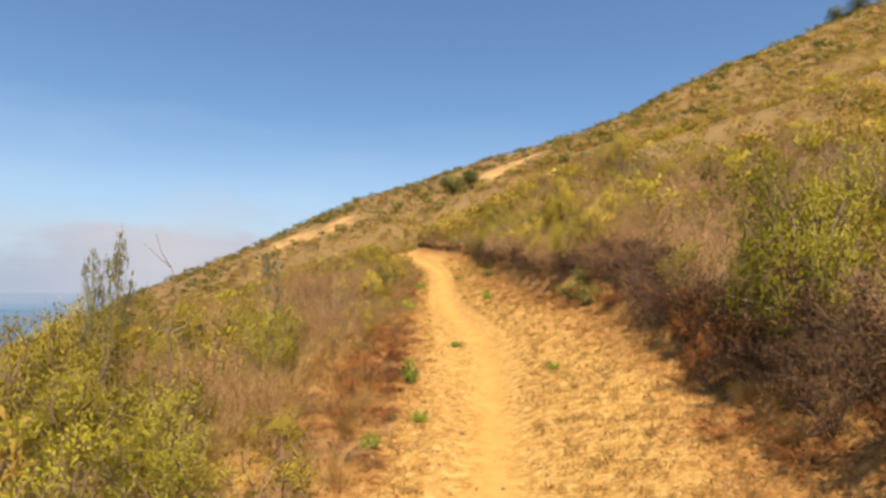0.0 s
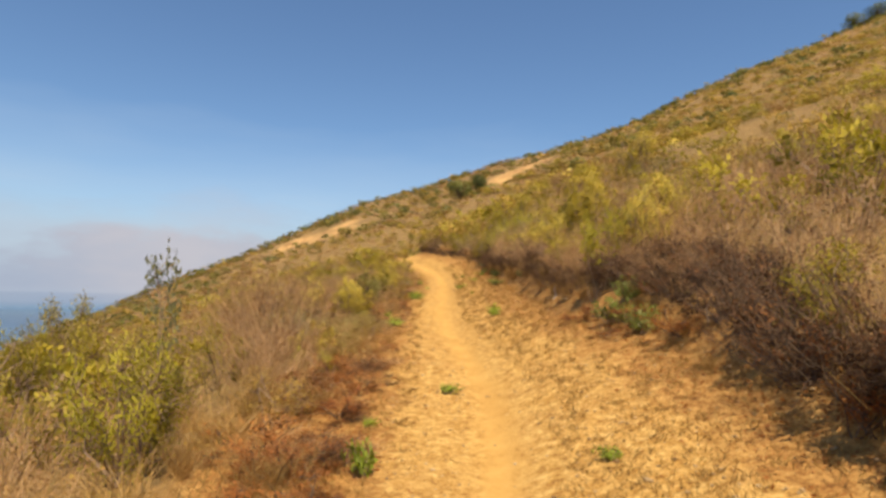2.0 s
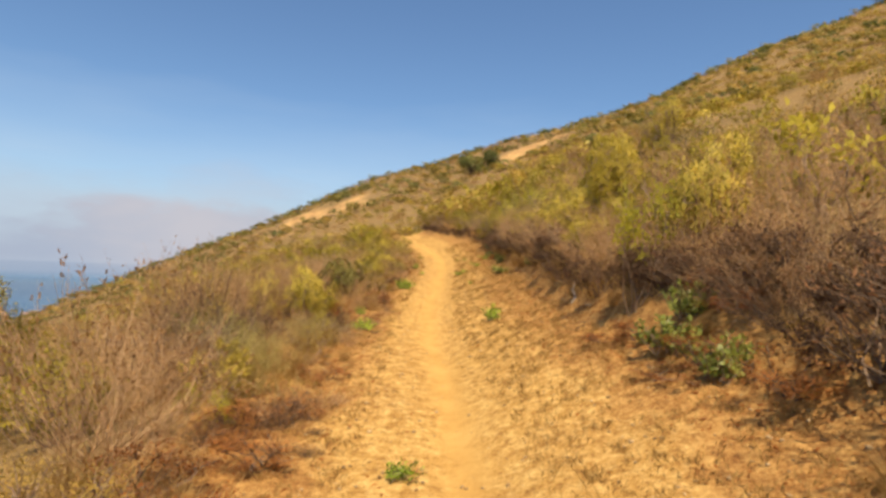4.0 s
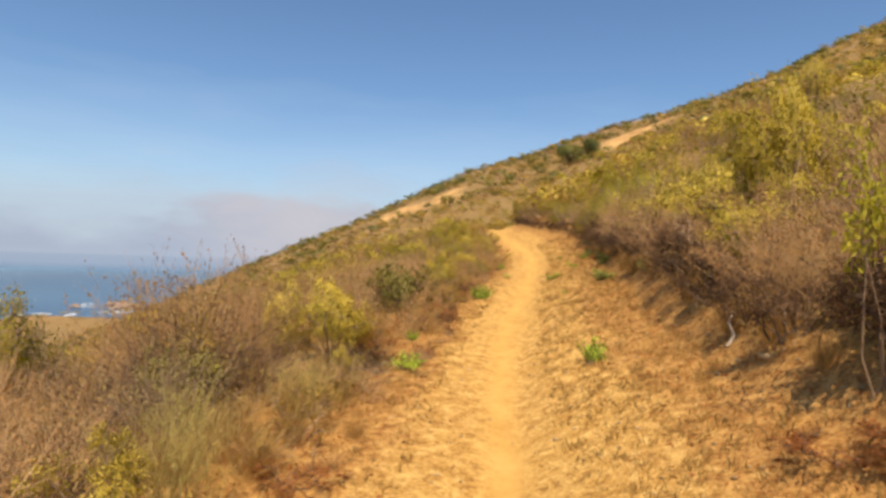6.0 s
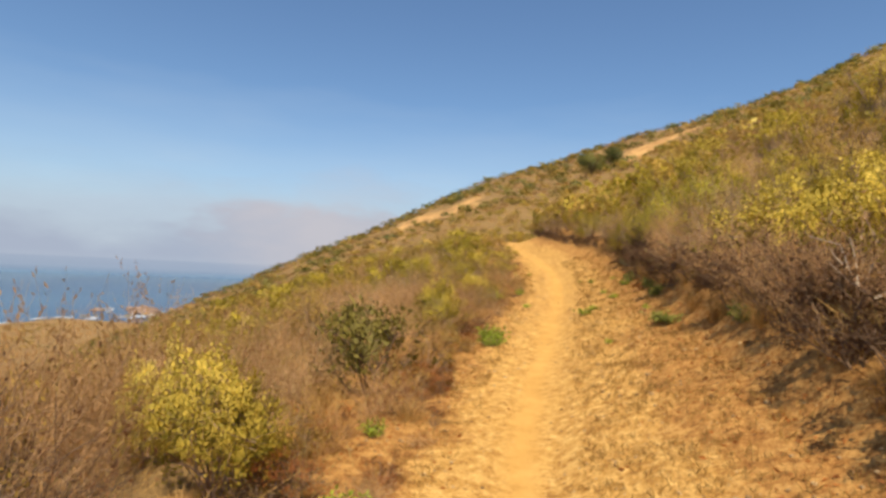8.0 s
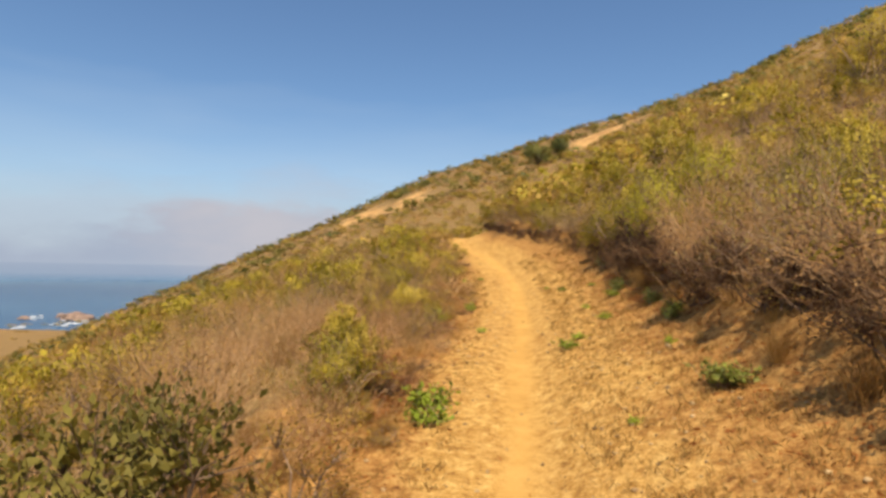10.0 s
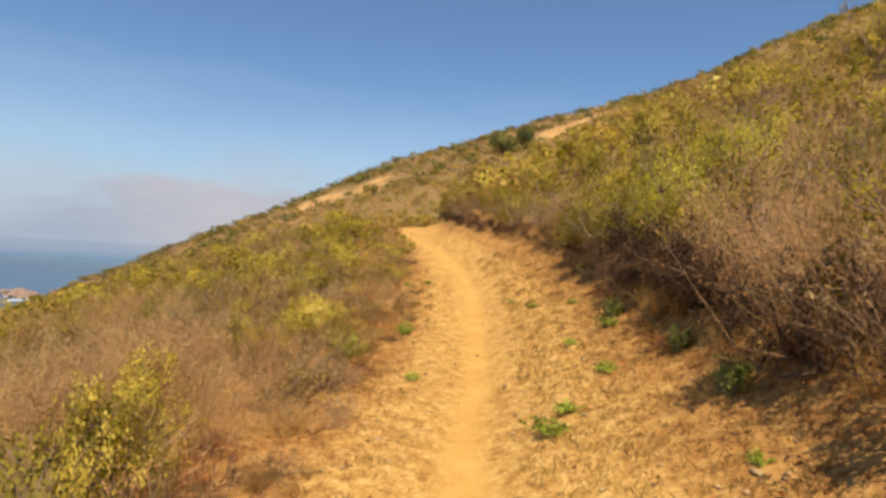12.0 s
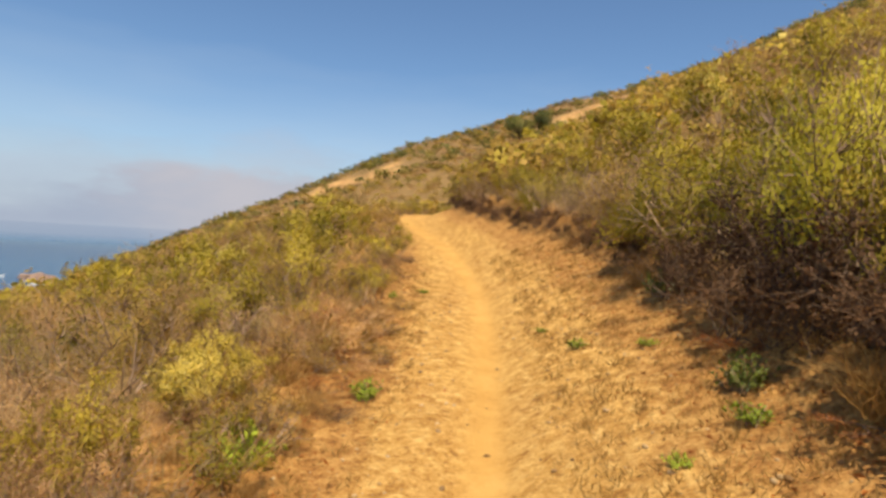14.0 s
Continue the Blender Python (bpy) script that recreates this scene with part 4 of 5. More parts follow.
# ---- scrub along both sides ----
def pick_kind(x, y, u, rng):
    """What grows here: patches of green, bloom, olive and dry scrub."""
    g = float(waves(x, y, 7.0, 31)) * 1.6 + rng.normal() * 0.35
    b = float(waves(x, y, 5.0, 32)) * 1.6 + rng.normal() * 0.3
    if u > 0 and y > 24:
        return ("green", "olive", "bloom", "green", "olive", "sage", "bloom", "dry")[rng.randint(8)]
    if 0 < u < float(right_edge(y)) + 0.9:
        return ("wisp", "green", "green", "olive", "wisp", "bloom", "olive")[rng.randint(7)]
    if u < 0 and (y > 17 or y < 12):
        g += 0.38 if y > 17 else 0.15
    if g > 0.32:
        if u < 0 and 16.5 < y < 20.5:
            return "dry" if b > 0 else "wisp"
        return "bloom" if b > 0.35 else "green"
    if g > -0.05:
        return "olive" if b > -0.1 else "green"
    return "dry" if b > 0.25 else ("wisp" if b > -0.1 else ("sage" if b > -0.4 else "brown"))


def free(x, y, r):
    return all((x - a) ** 2 + (y - b) ** 2 > (0.52 * (r + c)) ** 2 for a, b, c in PLACED)


def bank_foot(y):
    """Where the brush coloured dark for shade along the foot of the bank is rooted."""
    off = 0.29 + 0.1 * float(ease(y, 9, 10)) - 0.1 * float(ease(y, 18.5, 20)) - 0.12 * float(ease(y, 21.5, 23)) - 0.13 * float(ease(y, 29, 32))
    return float(right_edge(y)) + off + float(np.interp(y, STEP, AXIS_X))


def grow_near():
    rng = np.random.RandomState(77)
    made, count = 0, {}
    for i in range(92):                        # brush coloured dark for the shade at the bank's foot, lower where the spur begins
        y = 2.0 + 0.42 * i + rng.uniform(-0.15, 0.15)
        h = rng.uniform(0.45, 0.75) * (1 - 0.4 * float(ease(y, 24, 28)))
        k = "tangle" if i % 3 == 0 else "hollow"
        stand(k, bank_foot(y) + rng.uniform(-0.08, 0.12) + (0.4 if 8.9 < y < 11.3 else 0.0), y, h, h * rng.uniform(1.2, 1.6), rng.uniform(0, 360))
    for i in range(76):                        # brush that leans out over it
        y = 2.4 + 0.5 * i + rng.uniform(-0.2, 0.2)
        h = rng.uniform(0.7, 1.0) * (1 + 0.3 * float(ease(y, 16, 19)) * (1 - float(ease(y, 25, 29))))
        k = ("wisp", "olive", "green", "bloom", "sage", "green", "olive", "dry")[rng.randint(8)] if y < 25 else ("green", "olive", "bloom", "green", "sage", "olive", "green")[rng.randint(7)]
        x = bank_foot(y) + rng.uniform(0.15, 0.5)
        if not free(x + 0.2, y, 0.3):
            continue
        stand(k, x, y, h, h * rng.uniform(1.1, 1.4), -90 + rng.uniform(-35, 35), tilt=rng.uniform(10, 24), thin=y > 34)
    for i in range(74):                        # low growth along the lower edge of the bed
        y = 2.5 + 0.55 * i + rng.uniform(-0.25, 0.25)
        u = LEFT - rng.uniform(0.15, 0.65) + 0.4 * float(ease(y, 26, 34))
        h = rng.uniform(0.28, 0.6) + 0.15 * float(ease(y, 26, 34))
        if not free(u + float(np.interp(y, STEP, AXIS_X)), y, 0.2):
            continue
        k = ("olive", "green", "rust" if 6 < y < 16 else "green", "dry", "sage", "olive", "bloom" if y > 24 else "dry")[rng.randint(7)]
        stand(k, u + float(np.interp(y, STEP, AXIS_X)), y, h, h * rng.uniform(1.2, 1.7), rng.uniform(0, 360), thin=y > 28)
    for _ in range(14000):
        y = rng.uniform(-1.5, 37)
        side = rng.choice([-1, 1])
        u = LEFT - 0.25 - 8.5 * rng.uniform() ** 1.25 if side < 0 else float(right_edge(y)) + 0.8 + 8.5 * rng.uniform() ** 1.25
        x = u + float(np.interp(y, STEP, AXIS_X))
        if side < 0:
            h = rng.uniform(0.6, 1.0) * (1.0 + 0.35 * float(ease(-y, -19, -14)) * float(ease(-u, 1.6, 3.5)))
        else:
            h = rng.uniform(0.75, 1.2) * (1.0 + 0.15 * float(ease(u, 2, 4)))
        edge = min(abs(u - LEFT), abs(u - float(right_edge(y))))
        h *= 0.55 + 0.45 * float(ease(edge, 0.2, 1.2)) if side < 0 else 0.75 + 0.25 * float(ease(edge, 0.3, 1.0))
        if side < 0 and 10 < y < 13.4:
            h = min(h, 0.75)
        w = h * rng.uniform(0.95, 1.35)
        if edge < 0.30 * w or not free(x, y, w / 2):
            continue
        k = pick_kind(x, y, u, rng)
        if count.get(k, 0) > 150:
            continue
        count[k] = count.get(k, 0) + 1
        stand(k, x, y, h, w, rng.uniform(0, 360), tilt=rng.uniform(-6, 6), thin=edge > (1.3 if y < 17 else 3.2) or y > 27)
        made += 1
        if made >= 540:
            break
    for i in range(120):                       # low dry growth that creeps in from the lower edge
        y = rng.uniform(4.5, 30)
        u = LEFT + rng.uniform(-0.5, 0.28)
        h = rng.uniform(0.10, 0.30) * (1.0 if u < LEFT else 0.6)
        k = ("sage", "rust", "dry", "olive", "brown", "dry")[rng.randint(6)] if y > 12 else ("rust", "dry", "rust", "brown")[rng.randint(4)]
        stand(k, u + float(np.interp(y, STEP, AXIS_X)), y, h, h * rng.uniform(1.6, 2.6), rng.uniform(0, 360))
    for _ in range(190):                       # dry grass between the shrubs and along the edges
        y = rng.uniform(2, 30)
        u = LEFT - rng.uniform(-0.1, 1.6) if rng.uniform() < 0.6 else float(right_edge(y)) + rng.uniform(0.0, 0.9)
        x = u + float(np.interp(y, STEP, AXIS_X))
        h = rng.uniform(0.22, 0.5)
        stand("grass", x, y, h, h * rng.uniform(0.9, 1.4))
    return made


grow_near()


# ---- the rest of the hillside: scrub in the mass ----
def clump(seed, n, size, wide=1.2):
    """A rounded bush of a few domes, its leaves lying over them."""
    rng = np.random.RandomState(seed)
    m = 5
    c = np.stack([rng.uniform(-0.30, 0.30, m), rng.uniform(-0.30, 0.30, m), rng.uniform(0.12, 0.5, m)], -1)
    r = rng.uniform(0.26, 0.40, m)
    w = rng.randint(0, m, n)
    q = unit(rng.normal(size=(n, 3)) + [0, 0, 0.25])
    q[:, 2] = np.abs(q[:, 2]) * np.where(rng.uniform(size=n) < 0.8, 1, -0.5)
    o = c[w] + q * (r[w] * rng.uniform(0.75, 1.05, n))[:, None] * [wide, wide, 1.0]
    o[:, 2] = np.maximum(o[:, 2], 0.02)
    s = size * rng.uniform(0.6, 1.3, n)
    flat = unit(np.cross(q, rng.normal(size=(n, 3))))
    return puffed(blades(o - flat * s[:, None] * 0.5, flat + q * 0.35 + rng.normal(size=(n, 3)) * 0.25, s, s * 0.7, rng), (0, 0, 0.25), 0.3)


def brush_clump(seed, n, length, width):
    rng = np.random.RandomState(seed)
    o = rng.normal(size=(n, 3)) * [0.26, 0.26, 0]
    o[:, 2] = rng.uniform(0, 0.45, n)
    d = unit(rng.normal(size=(n, 3)) * [0.6, 0.6, 0.1] + o * [1.2, 1.2, 0] + [0, 0, 1.0])
    return blades(o, d, length * rng.uniform(0.6, 1.2, n), width * rng.uniform(0.6, 1.3, n), rng)


def mass(name, label, spots, templates, material):
    """One joined mesh of many plants at spots (x, y, height, width)."""
    rng = np.random.RandomState(len(spots) + 5)
    spots = np.asarray(spots, float)
    z = land(spots[:, 0], spots[:, 1])
    which = rng.randint(0, len(templates), len(spots))
    Vs, Fs, Ps, Ns, base = [], [], [], [], 0
    for k, (V, F, *N) in enumerate(templates):
        s = spots[which == k]
        if not len(s):
            continue
        a = rng.uniform(0, 6.283, len(s))
        ca, sa = np.cos(a)[:, None], np.sin(a)[:, None]
        w, h = (s[:, 3] / 1.2)[:, None], s[:, 2][:, None]
        P = np.stack([(V[:, 0] * ca - V[:, 1] * sa) * w + s[:, 0:1], (V[:, 0] * sa + V[:, 1] * ca) * w + s[:, 1:2], V[:, 2] * h + z[which == k][:, None]], -1)
        Vs.append(P.reshape(-1, 3))
        Fs.append((F[None] + (np.arange(len(s)) * len(V))[:, None, None]).reshape(-1, 4) + base)
        Ps.append(np.repeat(rng.uniform(0, 1, len(s)), len(V)))
        if N:
            N = N[0]
            Ns.append(np.stack([N[:, 0] * ca - N[:, 1] * sa, N[:, 0] * sa + N[:, 1] * ca, N[:, 2] + 0 * ca], -1).reshape(-1, 3))
        base += len(s) * len(V)
    me = mesh_from(name, np.concatenate(Vs), np.concatenate(Fs), material, normals=np.concatenate(Ns) if Ns else None)
    me.attributes.new("plant", "FLOAT", "POINT").data.foreach_set("value", np.concatenate(Ps).astype(np.float32))
    return tagged(new(name, me), label, "scrub", kind="stuff")


def grow_mass():
    rng = np.random.RandomState(91)
    near = {k: [] for k in ("green", "olive", "bloom", "dry", "sage", "dark", "oak", "earthy")}
    middle, far = {k: [] for k in near}, {k: [] for k in near}

    def sort_kind(x, y, n):
        g = waves(x, y, 8.0, 31) * 1.6 + rng.normal(size=n) * 0.4
        b = waves(x, y, 5.0, 32) * 1.6 + rng.normal(size=n) * 0.35
        return np.where(g > 0.3, np.where(b > 0.5, "bloom", "green"), np.where(g > -0.25, "olive", np.where(b > 0.15, "dry", np.where(b > -0.5, "sage", "dark"))))

    n = 11000
    y = rng.uniform(-6, 112, n)
    x = rng.uniform(-66, 100, n)
    u = x - np.interp(y, STEP, AXIS_X)
    ok = (u < LEFT - 0.6) | (u > RIGHT + 0.6) | (y > 58)
    ok &= ~((y < 37) & (u > LEFT - 8.4) & (u < RIGHT + 8.4) & (y > -1.5))
    ok &= np.abs(x - np.interp(y, STEP, PATH_X)) > 1.3
    ok &= (np.abs(x) < 16 + 0.9 * np.clip(y, 0, None)) & (rng.uniform(size=n) < 1.0 - 0.35 * ease(y, 60, 112))
    kinds = sort_kind(x, y, n)
    for i in np.nonzero(ok)[0]:
        h = rng.uniform(0.6, 1.15)
        (near if y[i] < 45 else middle)[kinds[i]].append((x[i], y[i], h, h * rng.uniform(1.2, 1.7)))
    n = 2600                                   # thick scrub over the upper slope
    y, x = rng.uniform(40, 112, n), rng.uniform(14, 100, n)
    kinds = sort_kind(x, y, n)
    for i in range(n):
        h = rng.uniform(0.6, 1.0)
        middle[kinds[i] if rng.uniform() < 0.5 else ("green", "olive")[rng.randint(2)]].append((x[i], y[i], h, h * rng.uniform(1.6, 2.4)))
    n = 1500                                   # the gully behind the spur
    y, x = rng.uniform(43, 112, n), rng.uniform(-42, 34, n)
    for i in range(n):
        if abs(x[i] - float(np.interp(y[i], STEP, PATH_X))) > 1.5:
            h = rng.uniform(0.6, 1.1)
            middle[("olive", "dry", "sage", "olive", "dark", "green", "dry")[rng.randint(7)]].append((x[i], y[i], h, h * rng.uniform(1.4, 2.0)))
    n = 9600                                   # the far slope: low brown growth, with darker bushes in loose groups
    y = rng.uniform(106, 204, n)
    x = rng.uniform(-190, 175, n)
    bare = np.zeros(n)
    for cx, cy, rx, ry, k in BARE:
        bare = np.maximum(bare, k * (1 - ease(np.sqrt(((x - cx) / rx) ** 2 + ((y - cy) / ry) ** 2), 0.8, 1.1)))
    ok = rng.uniform(size=n) > bare * 1.08
    group = waves(x, y, 17, 41) + rng.normal(size=n) * 0.22
    up = ease(x, 12, 45)
    for i in np.nonzero(ok)[0]:
        if group[i] > 0.26 and rng.uniform() < 0.75:
            h = rng.uniform(1.0, 2.1)
            k = "oak" if rng.uniform() < 0.25 else ("dark" if rng.uniform() < 0.7 else "olive")
        else:
            h = rng.uniform(0.45, 0.9)
            k = ("olive", "green", "dry", "olive")[rng.randint(4)] if rng.uniform() < 0.25 + 0.65 * up[i] else ("earthy", "sage", "dry", "earthy", "dark")[rng.randint(5)]
        far[k].append((x[i], y[i], h, h * rng.uniform(1.3, 1.9) if h > 0.95 else h * rng.uniform(2.0, 3.2)))
    for _ in range(300):                       # dark low bushes along the crest of the far slope
        x1, y1 = rng.uniform(-110, 130), rng.uniform(183, 193)
        h = rng.uniform(0.6, 1.7)
        far["oak" if rng.uniform() < 0.6 else "dark"].append((x1, y1, h, h * rng.uniform(1.4, 2.4)))
    n = 1900                                   # the coastal flat below
    y, x = rng.uniform(120, 600, n), rng.uniform(-400, -90, n)
    kinds = sort_kind(x, y, n)
    for i in np.nonzero((land(x, y) > SEA_Z + 2) & (waves(x, y, 60, 43) + rng.normal(size=n) * 0.3 > -0.1) & (-x < 40 + 0.95 * y))[0]:
        h = rng.uniform(1.0, 2.0)
        far["olive" if kinds[i] in ("bloom", "green") else kinds[i]].append((x[i], y[i], h, h * rng.uniform(2.5, 5)))
    for _ in range(520):                       # thick brush where the trail turns away
        y1 = rng.uniform(34, 88)
        x1 = float(np.interp(y1, STEP, AXIS_X)) + 1.9 - 3.2 * float(ease(y1, 56, 64)) + (8 + 3.2 * float(ease(y1, 56, 64))) * rng.uniform() ** 1.5
        if abs(x1 - float(np.interp(y1, STEP, PATH_X))) > 1.4:
            h = rng.uniform(0.8, 1.4)
            middle[("green", "olive", "dry", "olive", "bloom")[rng.randint(5)]].append((x1, y1, h, h * 1.4))
    n = 3600                                   # low dry growth between the near shrubs
    y = rng.uniform(-1, 40, n)
    u = np.where(rng.uniform(size=n) < 0.55, LEFT - 0.1 - 9 * rng.uniform(size=n), right_edge(y) + 0.3 + 8.5 * rng.uniform(size=n))
    x = u + np.interp(y, STEP, AXIS_X)
    spots = [(x[i], y[i], h, 1.4 * h) for i, h in enumerate(rng.uniform(0.25, 0.5, n))]
    for k, share in (("straw", 0.4), ("sage", 0.3), ("olive", 0.3)):
        m = int(n * share)
        mass("low_scrub", {"straw": "dry straw grass", "sage": "low grey brush", "olive": "low olive brush"}[k] + " filling the ground between shrubs", spots[:m],
             [brush_clump(s, 38, 0.62, 0.013) if k != "olive" else clump(s, 120, 0.05) for s in (7, 8, 9)], M_LEAF[k])
        spots = spots[m:]
    words = {"green": "green coyote brush", "olive": "olive-brown brush", "bloom": "yellow-blooming brush", "dry": "dry twiggy brush", "sage": "grey sagebrush", "dark": "dark evergreen brush", "oak": "round dark green bushes", "earthy": "low earth-brown brush"}
    for k in near:
        if k in ("dry", "sage", "earthy"):
            forms = [[brush_clump(s, q, L, w) for s in (1, 2, 3)] for q, L, w in ((120, 0.42, 0.02), (70, 0.30, 0.034), (30, 0.42, 0.09))]
        else:
            forms = [[clump(s, q, L) for s in (1, 2, 3, 4)] for q, L in ((80, 0.135), (44, 0.18), (34, 0.25))]
        for spots, form, name, where in ((near, forms[0], "scrub", "covering the hillside beside the trail"),
                                         (middle, forms[1], "hillside_scrub", "covering the slope where the trail bends"),
                                         (far, forms[2], "distant_scrub", "scattered over the far slope")):
            if spots[k]:
                mass(name, words[k] + " " + where, spots[k], form, M_LEAF[k])


grow_mass()


# ---- straw, clods and small stones on the path ----
def straw():
    rng = np.random.RandomState(5)
    n, per = 8600, 8
    y = 1.5 + 34 * rng.uniform(size=n) ** 1.3
    u = LEFT - 0.5 + rng.uniform(size=n) * (right_edge(y) - LEFT + 0.9)
    x = u + np.interp(y, STEP, AXIS_X)
    keep = (np.abs(x - np.interp(y, STEP, PATH_X)) > 0.25 + 0.2 * rng.uniform(size=n)) & (waves(x, y, 0.8, 51) + rng.normal(size=n) * 0.3 > -0.1)
    x, y = np.repeat(x[keep], per), np.repeat(y[keep], per)
    n = len(x)
    x, y = x + rng.normal(size=n) * 0.035, y + rng.normal(size=n) * 0.035
    o = np.stack([x, y, land(x, y) - 0.006], -1)
    d = rng.normal(size=(n, 3)) * [1, 1, 0] + np.stack([0 * x, 0 * x, rng.uniform(0.0, 0.9, n)], -1)
    V, F = blades(o, d, rng.uniform(0.025, 0.075, n), rng.uniform(0.003, 0.007, n), rng)
    m, per = 4200, 11                          # stubble tufts left by the mower on the uphill side
    ty = 1.5 + 28 * rng.uniform(size=m) ** 1.2
    tu = np.where(rng.uniform(size=m) < 0.8, 0.30 + rng.uniform(size=m) * (right_edge(ty) - 0.2), LEFT + 0.55 * rng.uniform(size=m))
    tx = tu + np.interp(ty, STEP, AXIS_X)
    ok = np.abs(tx - np.interp(ty, STEP, PATH_X)) > 0.35
    tx, ty = np.repeat(tx[ok], per), np.repeat(ty[ok], per)
    k = len(tx)
    tx, ty = tx + rng.normal(size=k) * 0.028, ty + rng.normal(size=k) * 0.028
    V2, F2 = blades(np.stack([tx, ty, land(tx, ty) - 0.006], -1), rng.normal(size=(k, 3)) * [0.6, 0.6, 0] + [0, 0, 0.8], rng.uniform(0.03, 0.085, k), rng.uniform(0.004, 0.008, k), rng)
    tagged(new("stubble", mesh_from("stubble", V2, F2, M_LEAF["stubble"])), "short standing stubble of mown dry grass beside the worn track", "grass", kind="stuff")
    tagged(new("dry_grass", mesh_from("dry_grass", V, F, M_LEAF["straw"])), "short mown straw lying over the sandy trail bed", "grass", kind="stuff")


def lump(seed):
    rng = np.random.RandomState(seed)
    bm = bmesh.new()
    bmesh.ops.create_icosphere(bm, subdivisions=1, radius=1)
    V = np.array([v.co[:] for v in bm.verts])
    F = np.array([[v.index for v in f.verts] for f in bm.faces])
    bm.free()
    V = V * rng.uniform(0.7, 1.2, (len(V), 1)) * [1, rng.uniform(0.6, 1), rng.uniform(0.4, 0.7)]
    return V, F


def pebbles():
    rng = np.random.RandomState(6)
    n = 5200
    y = 1.5 + 26 * rng.uniform(size=n) ** 1.3
    u = LEFT - 0.3 + rng.uniform(size=n) * (right_edge(y) - LEFT + 0.6)
    x = u + np.interp(y, STEP, AXIS_X)
    keep = rng.uniform(size=n) < np.where(np.abs(x - np.interp(y, STEP, PATH_X)) < 0.25, 0.25, 1)
    x, y = x[keep], y[keep]
    s = 0.005 + 0.018 * rng.uniform(size=len(x)) ** 3
    z = land(x, y)
    lumps = [lump(k) for k in range(6)]
    Vs, Fs, o = [], [], 0
    for i in range(len(x)):
        V, F = lumps[i % 6]
        a = rng.uniform(0, 6.28)
        R = np.array([[math.cos(a), -math.sin(a), 0], [math.sin(a), math.cos(a), 0], [0, 0, 1]])
        Vs.append(V @ R.T * s[i] + [x[i], y[i], z[i] + 0.2 * s[i]])
        Fs.append(F + o)
        o += len(V)
    tagged(new("pebbles", mesh_from("pebbles", np.concatenate(Vs), np.concatenate(Fs), M_STONE, True)), "small pale stones and clods on the trail", "stones", kind="stuff")


def litter():
    """Fallen brown leaves and bits of twig along both edges of the bed."""
    rng = np.random.RandomState(15)
    n = 13000
    y = 1.5 + 28 * rng.uniform(size=n) ** 1.2
    side = rng.uniform(size=n) < 0.38
    drop = np.abs(rng.normal(size=n))
    x = np.where(side, LEFT - 0.25 + 0.42 * drop, right_edge(y) + 0.25 - 0.42 * drop) + np.interp(y, STEP, AXIS_X)
    keep = waves(x, y, 0.6, 52) + rng.normal(size=n) * 0.3 > -0.1
    x, y = x[keep], y[keep]
    n = len(x)
    o = np.stack([x, y, land(x, y) + rng.uniform(0.0, 0.012, n)], -1)
    d = rng.normal(size=(n, 3)) * [1, 1, 0.2]
    s = rng.uniform(0.018, 0.05, n)
    half = n * 4 // 5
    for a, c, mat, words in ((0, half, "rust", "fallen rust-brown leaves along the trail's edges"), (half, n, "dry", "dry bits of dead twig along the trail's edges")):
        V, F = blades(o[a:c], d[a:c], s[a:c], s[a:c] * (0.45 if a == 0 else 0.16), rng)
        tagged(new("leaf_litter", mesh_from("leaf_litter", V, F, M_LEAF[mat])), words, "litter", kind="stuff")


straw()
litter()
pebbles()


# ---- single odd things ----
def bare_stem(name, label, x, y, points, r0, r1, material, twigs=0, seed=0, leaves=None):
    """A dead or sparse stem with side twigs, rooted at x, y; points are offsets from the root."""
    rng = np.random.RandomState(seed)
    base = np.array(on_land(x, y))
    root = new(name)
    root.location = base
    tagged(root, label, "branch" if name.endswith("branch") else "shrub")
    p = np.array(points, float)
    part("stem", mesh_from(name + "_stem", *tubes(p[None], np.array([r0]), r1, 6), material, True), root)
    ends = [p[-1]]
    if twigs:
        i = rng.randint(len(p) // 2, len(p), twigs)
        a = p[i]
        b = a + unit(rng.normal(size=(twigs, 3)) * [0.7, 0.7, 0.3] + [0, 0, 0.9]) * rng.uniform(0.15, 0.45, (twigs, 1))
        for path in bent(a, b, 3, rng, 0.15):
            part("twig", mesh_from(name + "_twig", *tubes(path[None], np.array([r1 * 1.2]), 0.002), material), root)
        ends = b
    if leaves:
        n = leaves
        ends = np.asarray(ends)
        o = ends[rng.randint(0, len(ends), n)] + rng.normal(size=(n, 3)) * 0.06
        s = rng.uniform(0.03, 0.06, n)
        part("foliage", mesh_from(name + "_foliage", *blades(o, rng.normal(size=(n, 3)) + [0, 0, 0.5], s, s * 0.4, rng), M_LEAF["sage"]), root)


stand("tall", -3.6, 6.7, 2.2, 0.6, 30)
bare_stem("bare_shrub", "tall leafless grey stem with a few thin twigs", -2.5, 5.7, [(0, 0, -0.05), (0.03, 0.02, 0.5), (-0.02, 0.05, 1.0), (0.04, 0.03, 1.35), (0.0, 0.02, 1.6)], 0.012, 0.004, M_STEM, 9, 3)
stand("lone", -2.2, 8.15, 1.6, 0.75, 10)
stand("green", -7.9, 16.7, 2.4, 1.7)
stand("green", -9.0, 17.3, 2.6, 1.9)
bare_stem("dead_branch", "bleached crooked branch lying at the bank's foot", 1.85, 12.9, [(0, 0, 0.0), (0.05, 0.03, 0.08), (0.02, 0.08, 0.17), (0.06, 0.1, 0.25)], 0.016, 0.009, M_BONE)
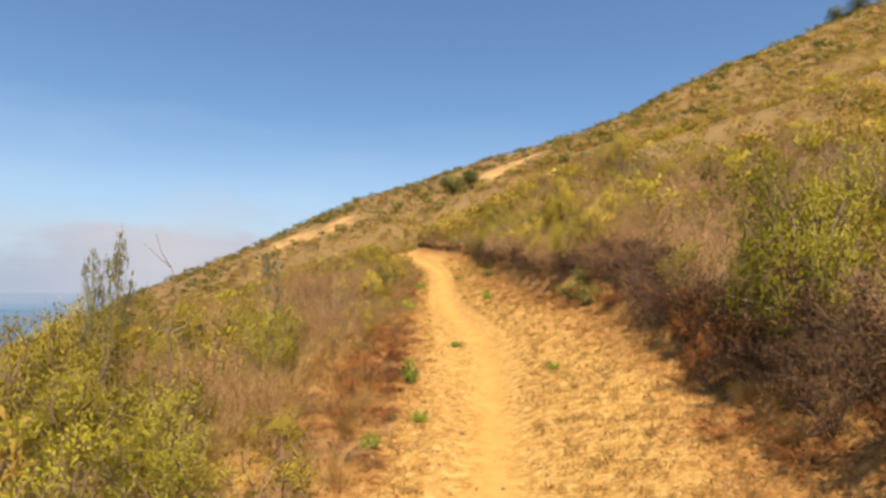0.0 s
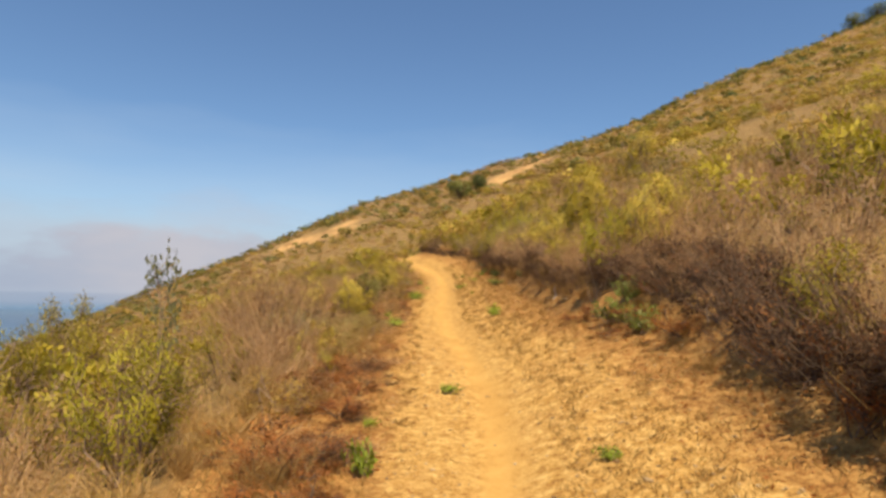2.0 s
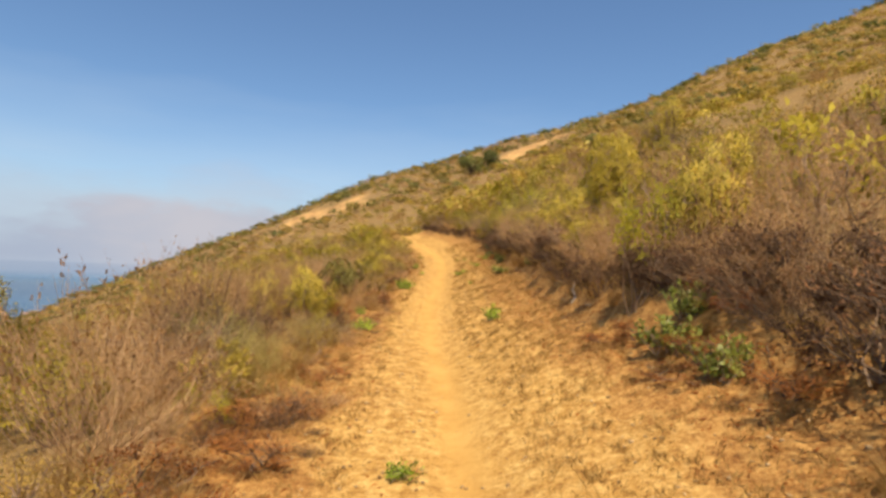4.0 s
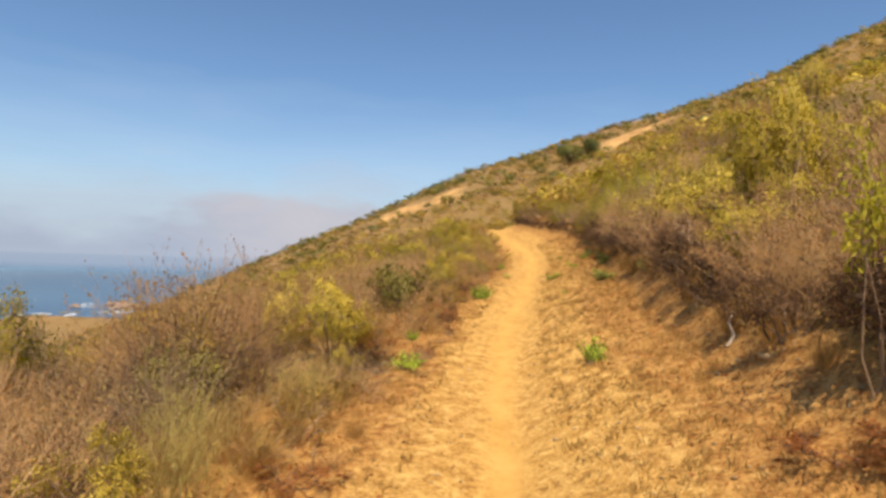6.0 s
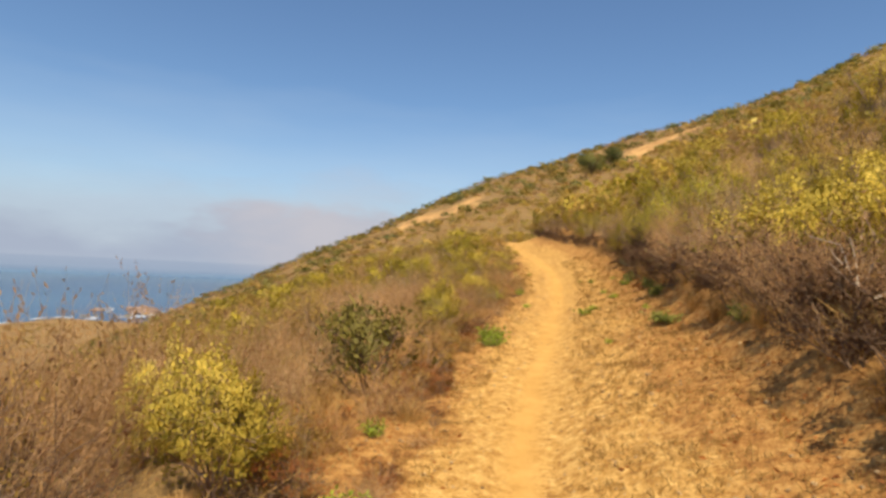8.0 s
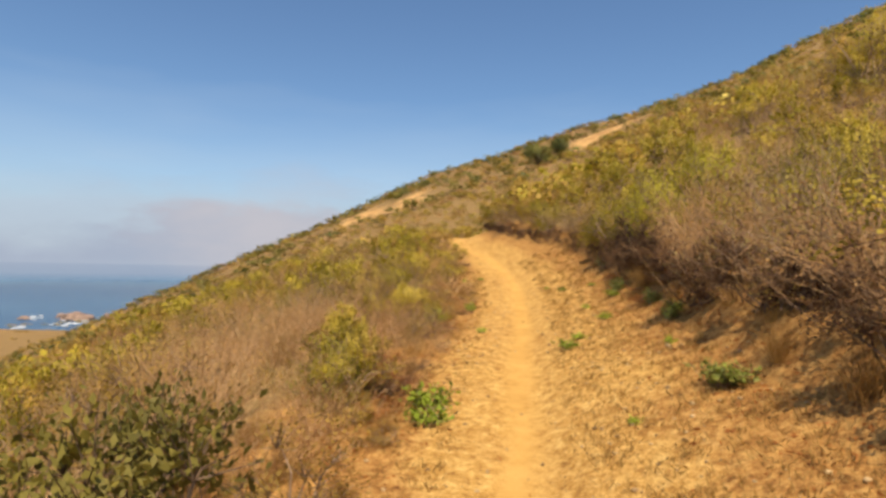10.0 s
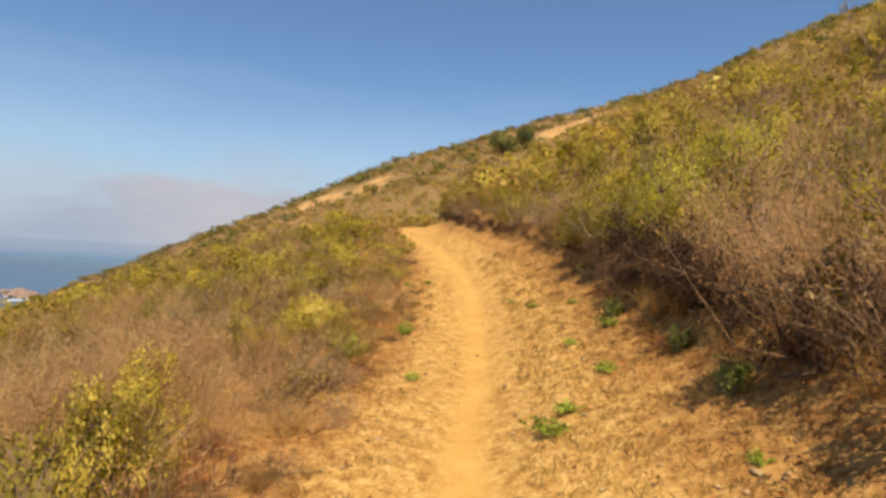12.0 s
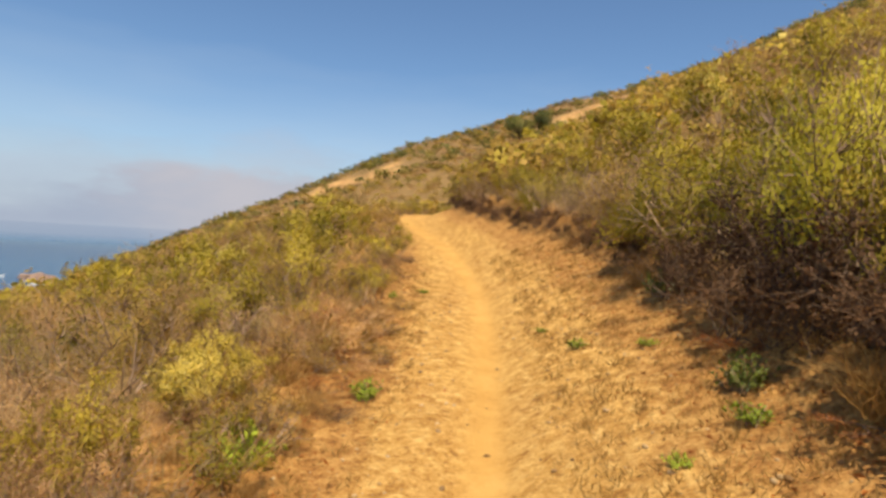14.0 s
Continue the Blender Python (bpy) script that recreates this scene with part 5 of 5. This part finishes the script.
bare_stem("dead_branch", "grey curved dead branch hanging out of the scrub", 2.2, 15.2, [(0.25, 0.2, 0.42), (0.05, 0, 0.30), (-0.12, -0.1, 0.24), (-0.22, -0.12, 0.30), (-0.26, -0.1, 0.4)], 0.010, 0.005, M_BONE, 6, 4)


# ---- two oaks on the far slope, sea rocks and surf ----
def oak(x, y, height, width, seed):
    rng = np.random.RandomState(seed)
    root = new("oak_tree")
    root.location = on_land(x, y)
    tagged(root, "round dark green oak tree on the dry slope", "tree", "oaks")
    h, w = height, width / 2
    trunk = np.array([[[0, 0, -0.3], [0.05 * w, 0, 0.15 * h], [0, 0.06 * w, 0.35 * h], [0.05 * w, 0, 0.55 * h]]])
    part("trunk", mesh_from("oak_trunk", *tubes(trunk, np.array([0.06 * h]), 0.03 * h, 7), M_DARK, True), root)
    lob = dome(rng, 13, 0.6) * rng.uniform(0.3, 0.62, (13, 1)) * [w, w, 0.5 * h] + [0, 0, 0.46 * h]
    lob[:4, 2] = rng.uniform(0.16, 0.3, 4) * h
    part("limbs", mesh_from("oak_limbs", *tubes(bent(np.repeat(trunk[0, 1:2], 13, 0), lob, 4, rng, 0.12), np.full(13, 0.03 * h), 0.01 * h, 4), M_DARK), root).name = "limb_fork"
    n = 2600
    q = unit(rng.normal(size=(n, 3)))
    o = lob[rng.randint(0, 13, n)] + q * rng.uniform(0.5, 1.05, (n, 1)) * [0.42 * w, 0.42 * w, 0.2 * h]
    o[:, 2] = np.maximum(o[:, 2], 0.04 * h)
    s = rng.uniform(0.035, 0.065, n) * max(h, 2.4)
    V, F, N = puffed(blades(o, q + rng.normal(size=(n, 3)) * 0.5, s, s * 0.6, rng), (0, 0, 0.35 * h))
    part("crown", mesh_from("oak_crown", V, F, M_LEAF["oak"], normals=N), root)


oak(1.7, 122.0, 4.7, 6.0, 1)
oak(5.6, 122.5, 4.4, 5.2, 2)
oak(120.0, 186.0, 5.0, 9.0, 3)
oak(128.0, 187.0, 5.5, 9.0, 4)


def sea_rock(x, y, size, seed, label):
    rng = np.random.RandomState(seed)
    bm = bmesh.new()
    bmesh.ops.create_icosphere(bm, subdivisions=3, radius=1)
    for vert in bm.verts:
        k = 1 + 0.45 * noise.noise(vert.co * 1.6 + Vector((seed, 0, 0))) + 0.2 * noise.noise(vert.co * 4 + Vector((0, seed, 0)))
        vert.co = Vector((vert.co.x * size * k, vert.co.y * size * 0.8 * k, max(vert.co.z, -0.3) * size * 0.42 * k))
    me = bpy.data.meshes.new("sea_rock")
    bm.to_mesh(me)
    bm.free()
    me.materials.append(M_ROCK)
    ob = tagged(new("sea_rock", me), label, "rock", "sea rocks")
    ob.location = (x, y, SEA_Z - 0.02 * size)


for k, (rx, ry, rs) in enumerate(((-428, 560, 15), (-452, 575, 9), (-410, 590, 11), (-470, 545, 6))):
    sea_rock(rx, ry, rs, k + 1, "reddish-brown sea rock washed by white surf")


def surf():
    """Broken white water along the shore and round the rocks."""
    rng = np.random.RandomState(9)
    V, F = [], []
    for i in range(92):
        if i < 75:
            y = rng.uniform(60, 720)
            x = COAST + float(45 * waves(np.array(y), np.array(0.0), 260, 4)) - 34 - abs(rng.normal()) * 12
            L, W = rng.uniform(6, 18), rng.uniform(0.6, 2.0)
        else:
            a, r = rng.uniform(0, 6.28), rng.uniform(14, 30)
            x, y = -440 + 1.5 * r * math.cos(a), 565 + r * math.sin(a)
            L, W = rng.uniform(3, 7), rng.uniform(0.5, 1.3)
        b, m = len(V), 9
        for s in range(m):
            t = s / (m - 1)
            wd = W * math.sin(math.pi * (0.06 + 0.88 * t)) * rng.uniform(0.6, 1.2)
            yy = y + (t - 0.5) * L
            xx = x + rng.normal() * 0.8
            V += [(xx - wd, yy, SEA_Z + 0.10), (xx, yy, SEA_Z + 0.6), (xx + wd, yy, SEA_Z + 0.10)]
            if s:
                for e in (0, 1):
                    F.append((b + 3 * s - 3 + e, b + 3 * s - 2 + e, b + 3 * s + 1 + e, b + 3 * s + e))
    tagged(new("surf", mesh_from("surf", V, F, M_FOAM, True)), "white surf breaking along the shore", "surf", kind="stuff")


surf()


def flat_stone(x, y, size, seed):
    V, F = lump(seed)
    ob = tagged(new("stone", mesh_from("stone", V * size * np.array([1, 1, 0.6]), F, M_STONE, True)), "pale flat stone lying on the trail's edge", "stone", "stones")
    ob.location = on_land(x, y) + Vector((0, 0, 0.1 * size))
    ob.rotation_euler = (0, 0, seed)


for k, (sx, sy, ss) in enumerate(((1.95, 12.35, 0.06), (1.72, 12.6, 0.04), (1.35, 6.6, 0.05), (-0.55, 20.8, 0.035), (1.0, 16.6, 0.04), (1.25, 19.7, 0.045), (0.9, 5.3, 0.04))):
    flat_stone(sx, sy, ss, k)
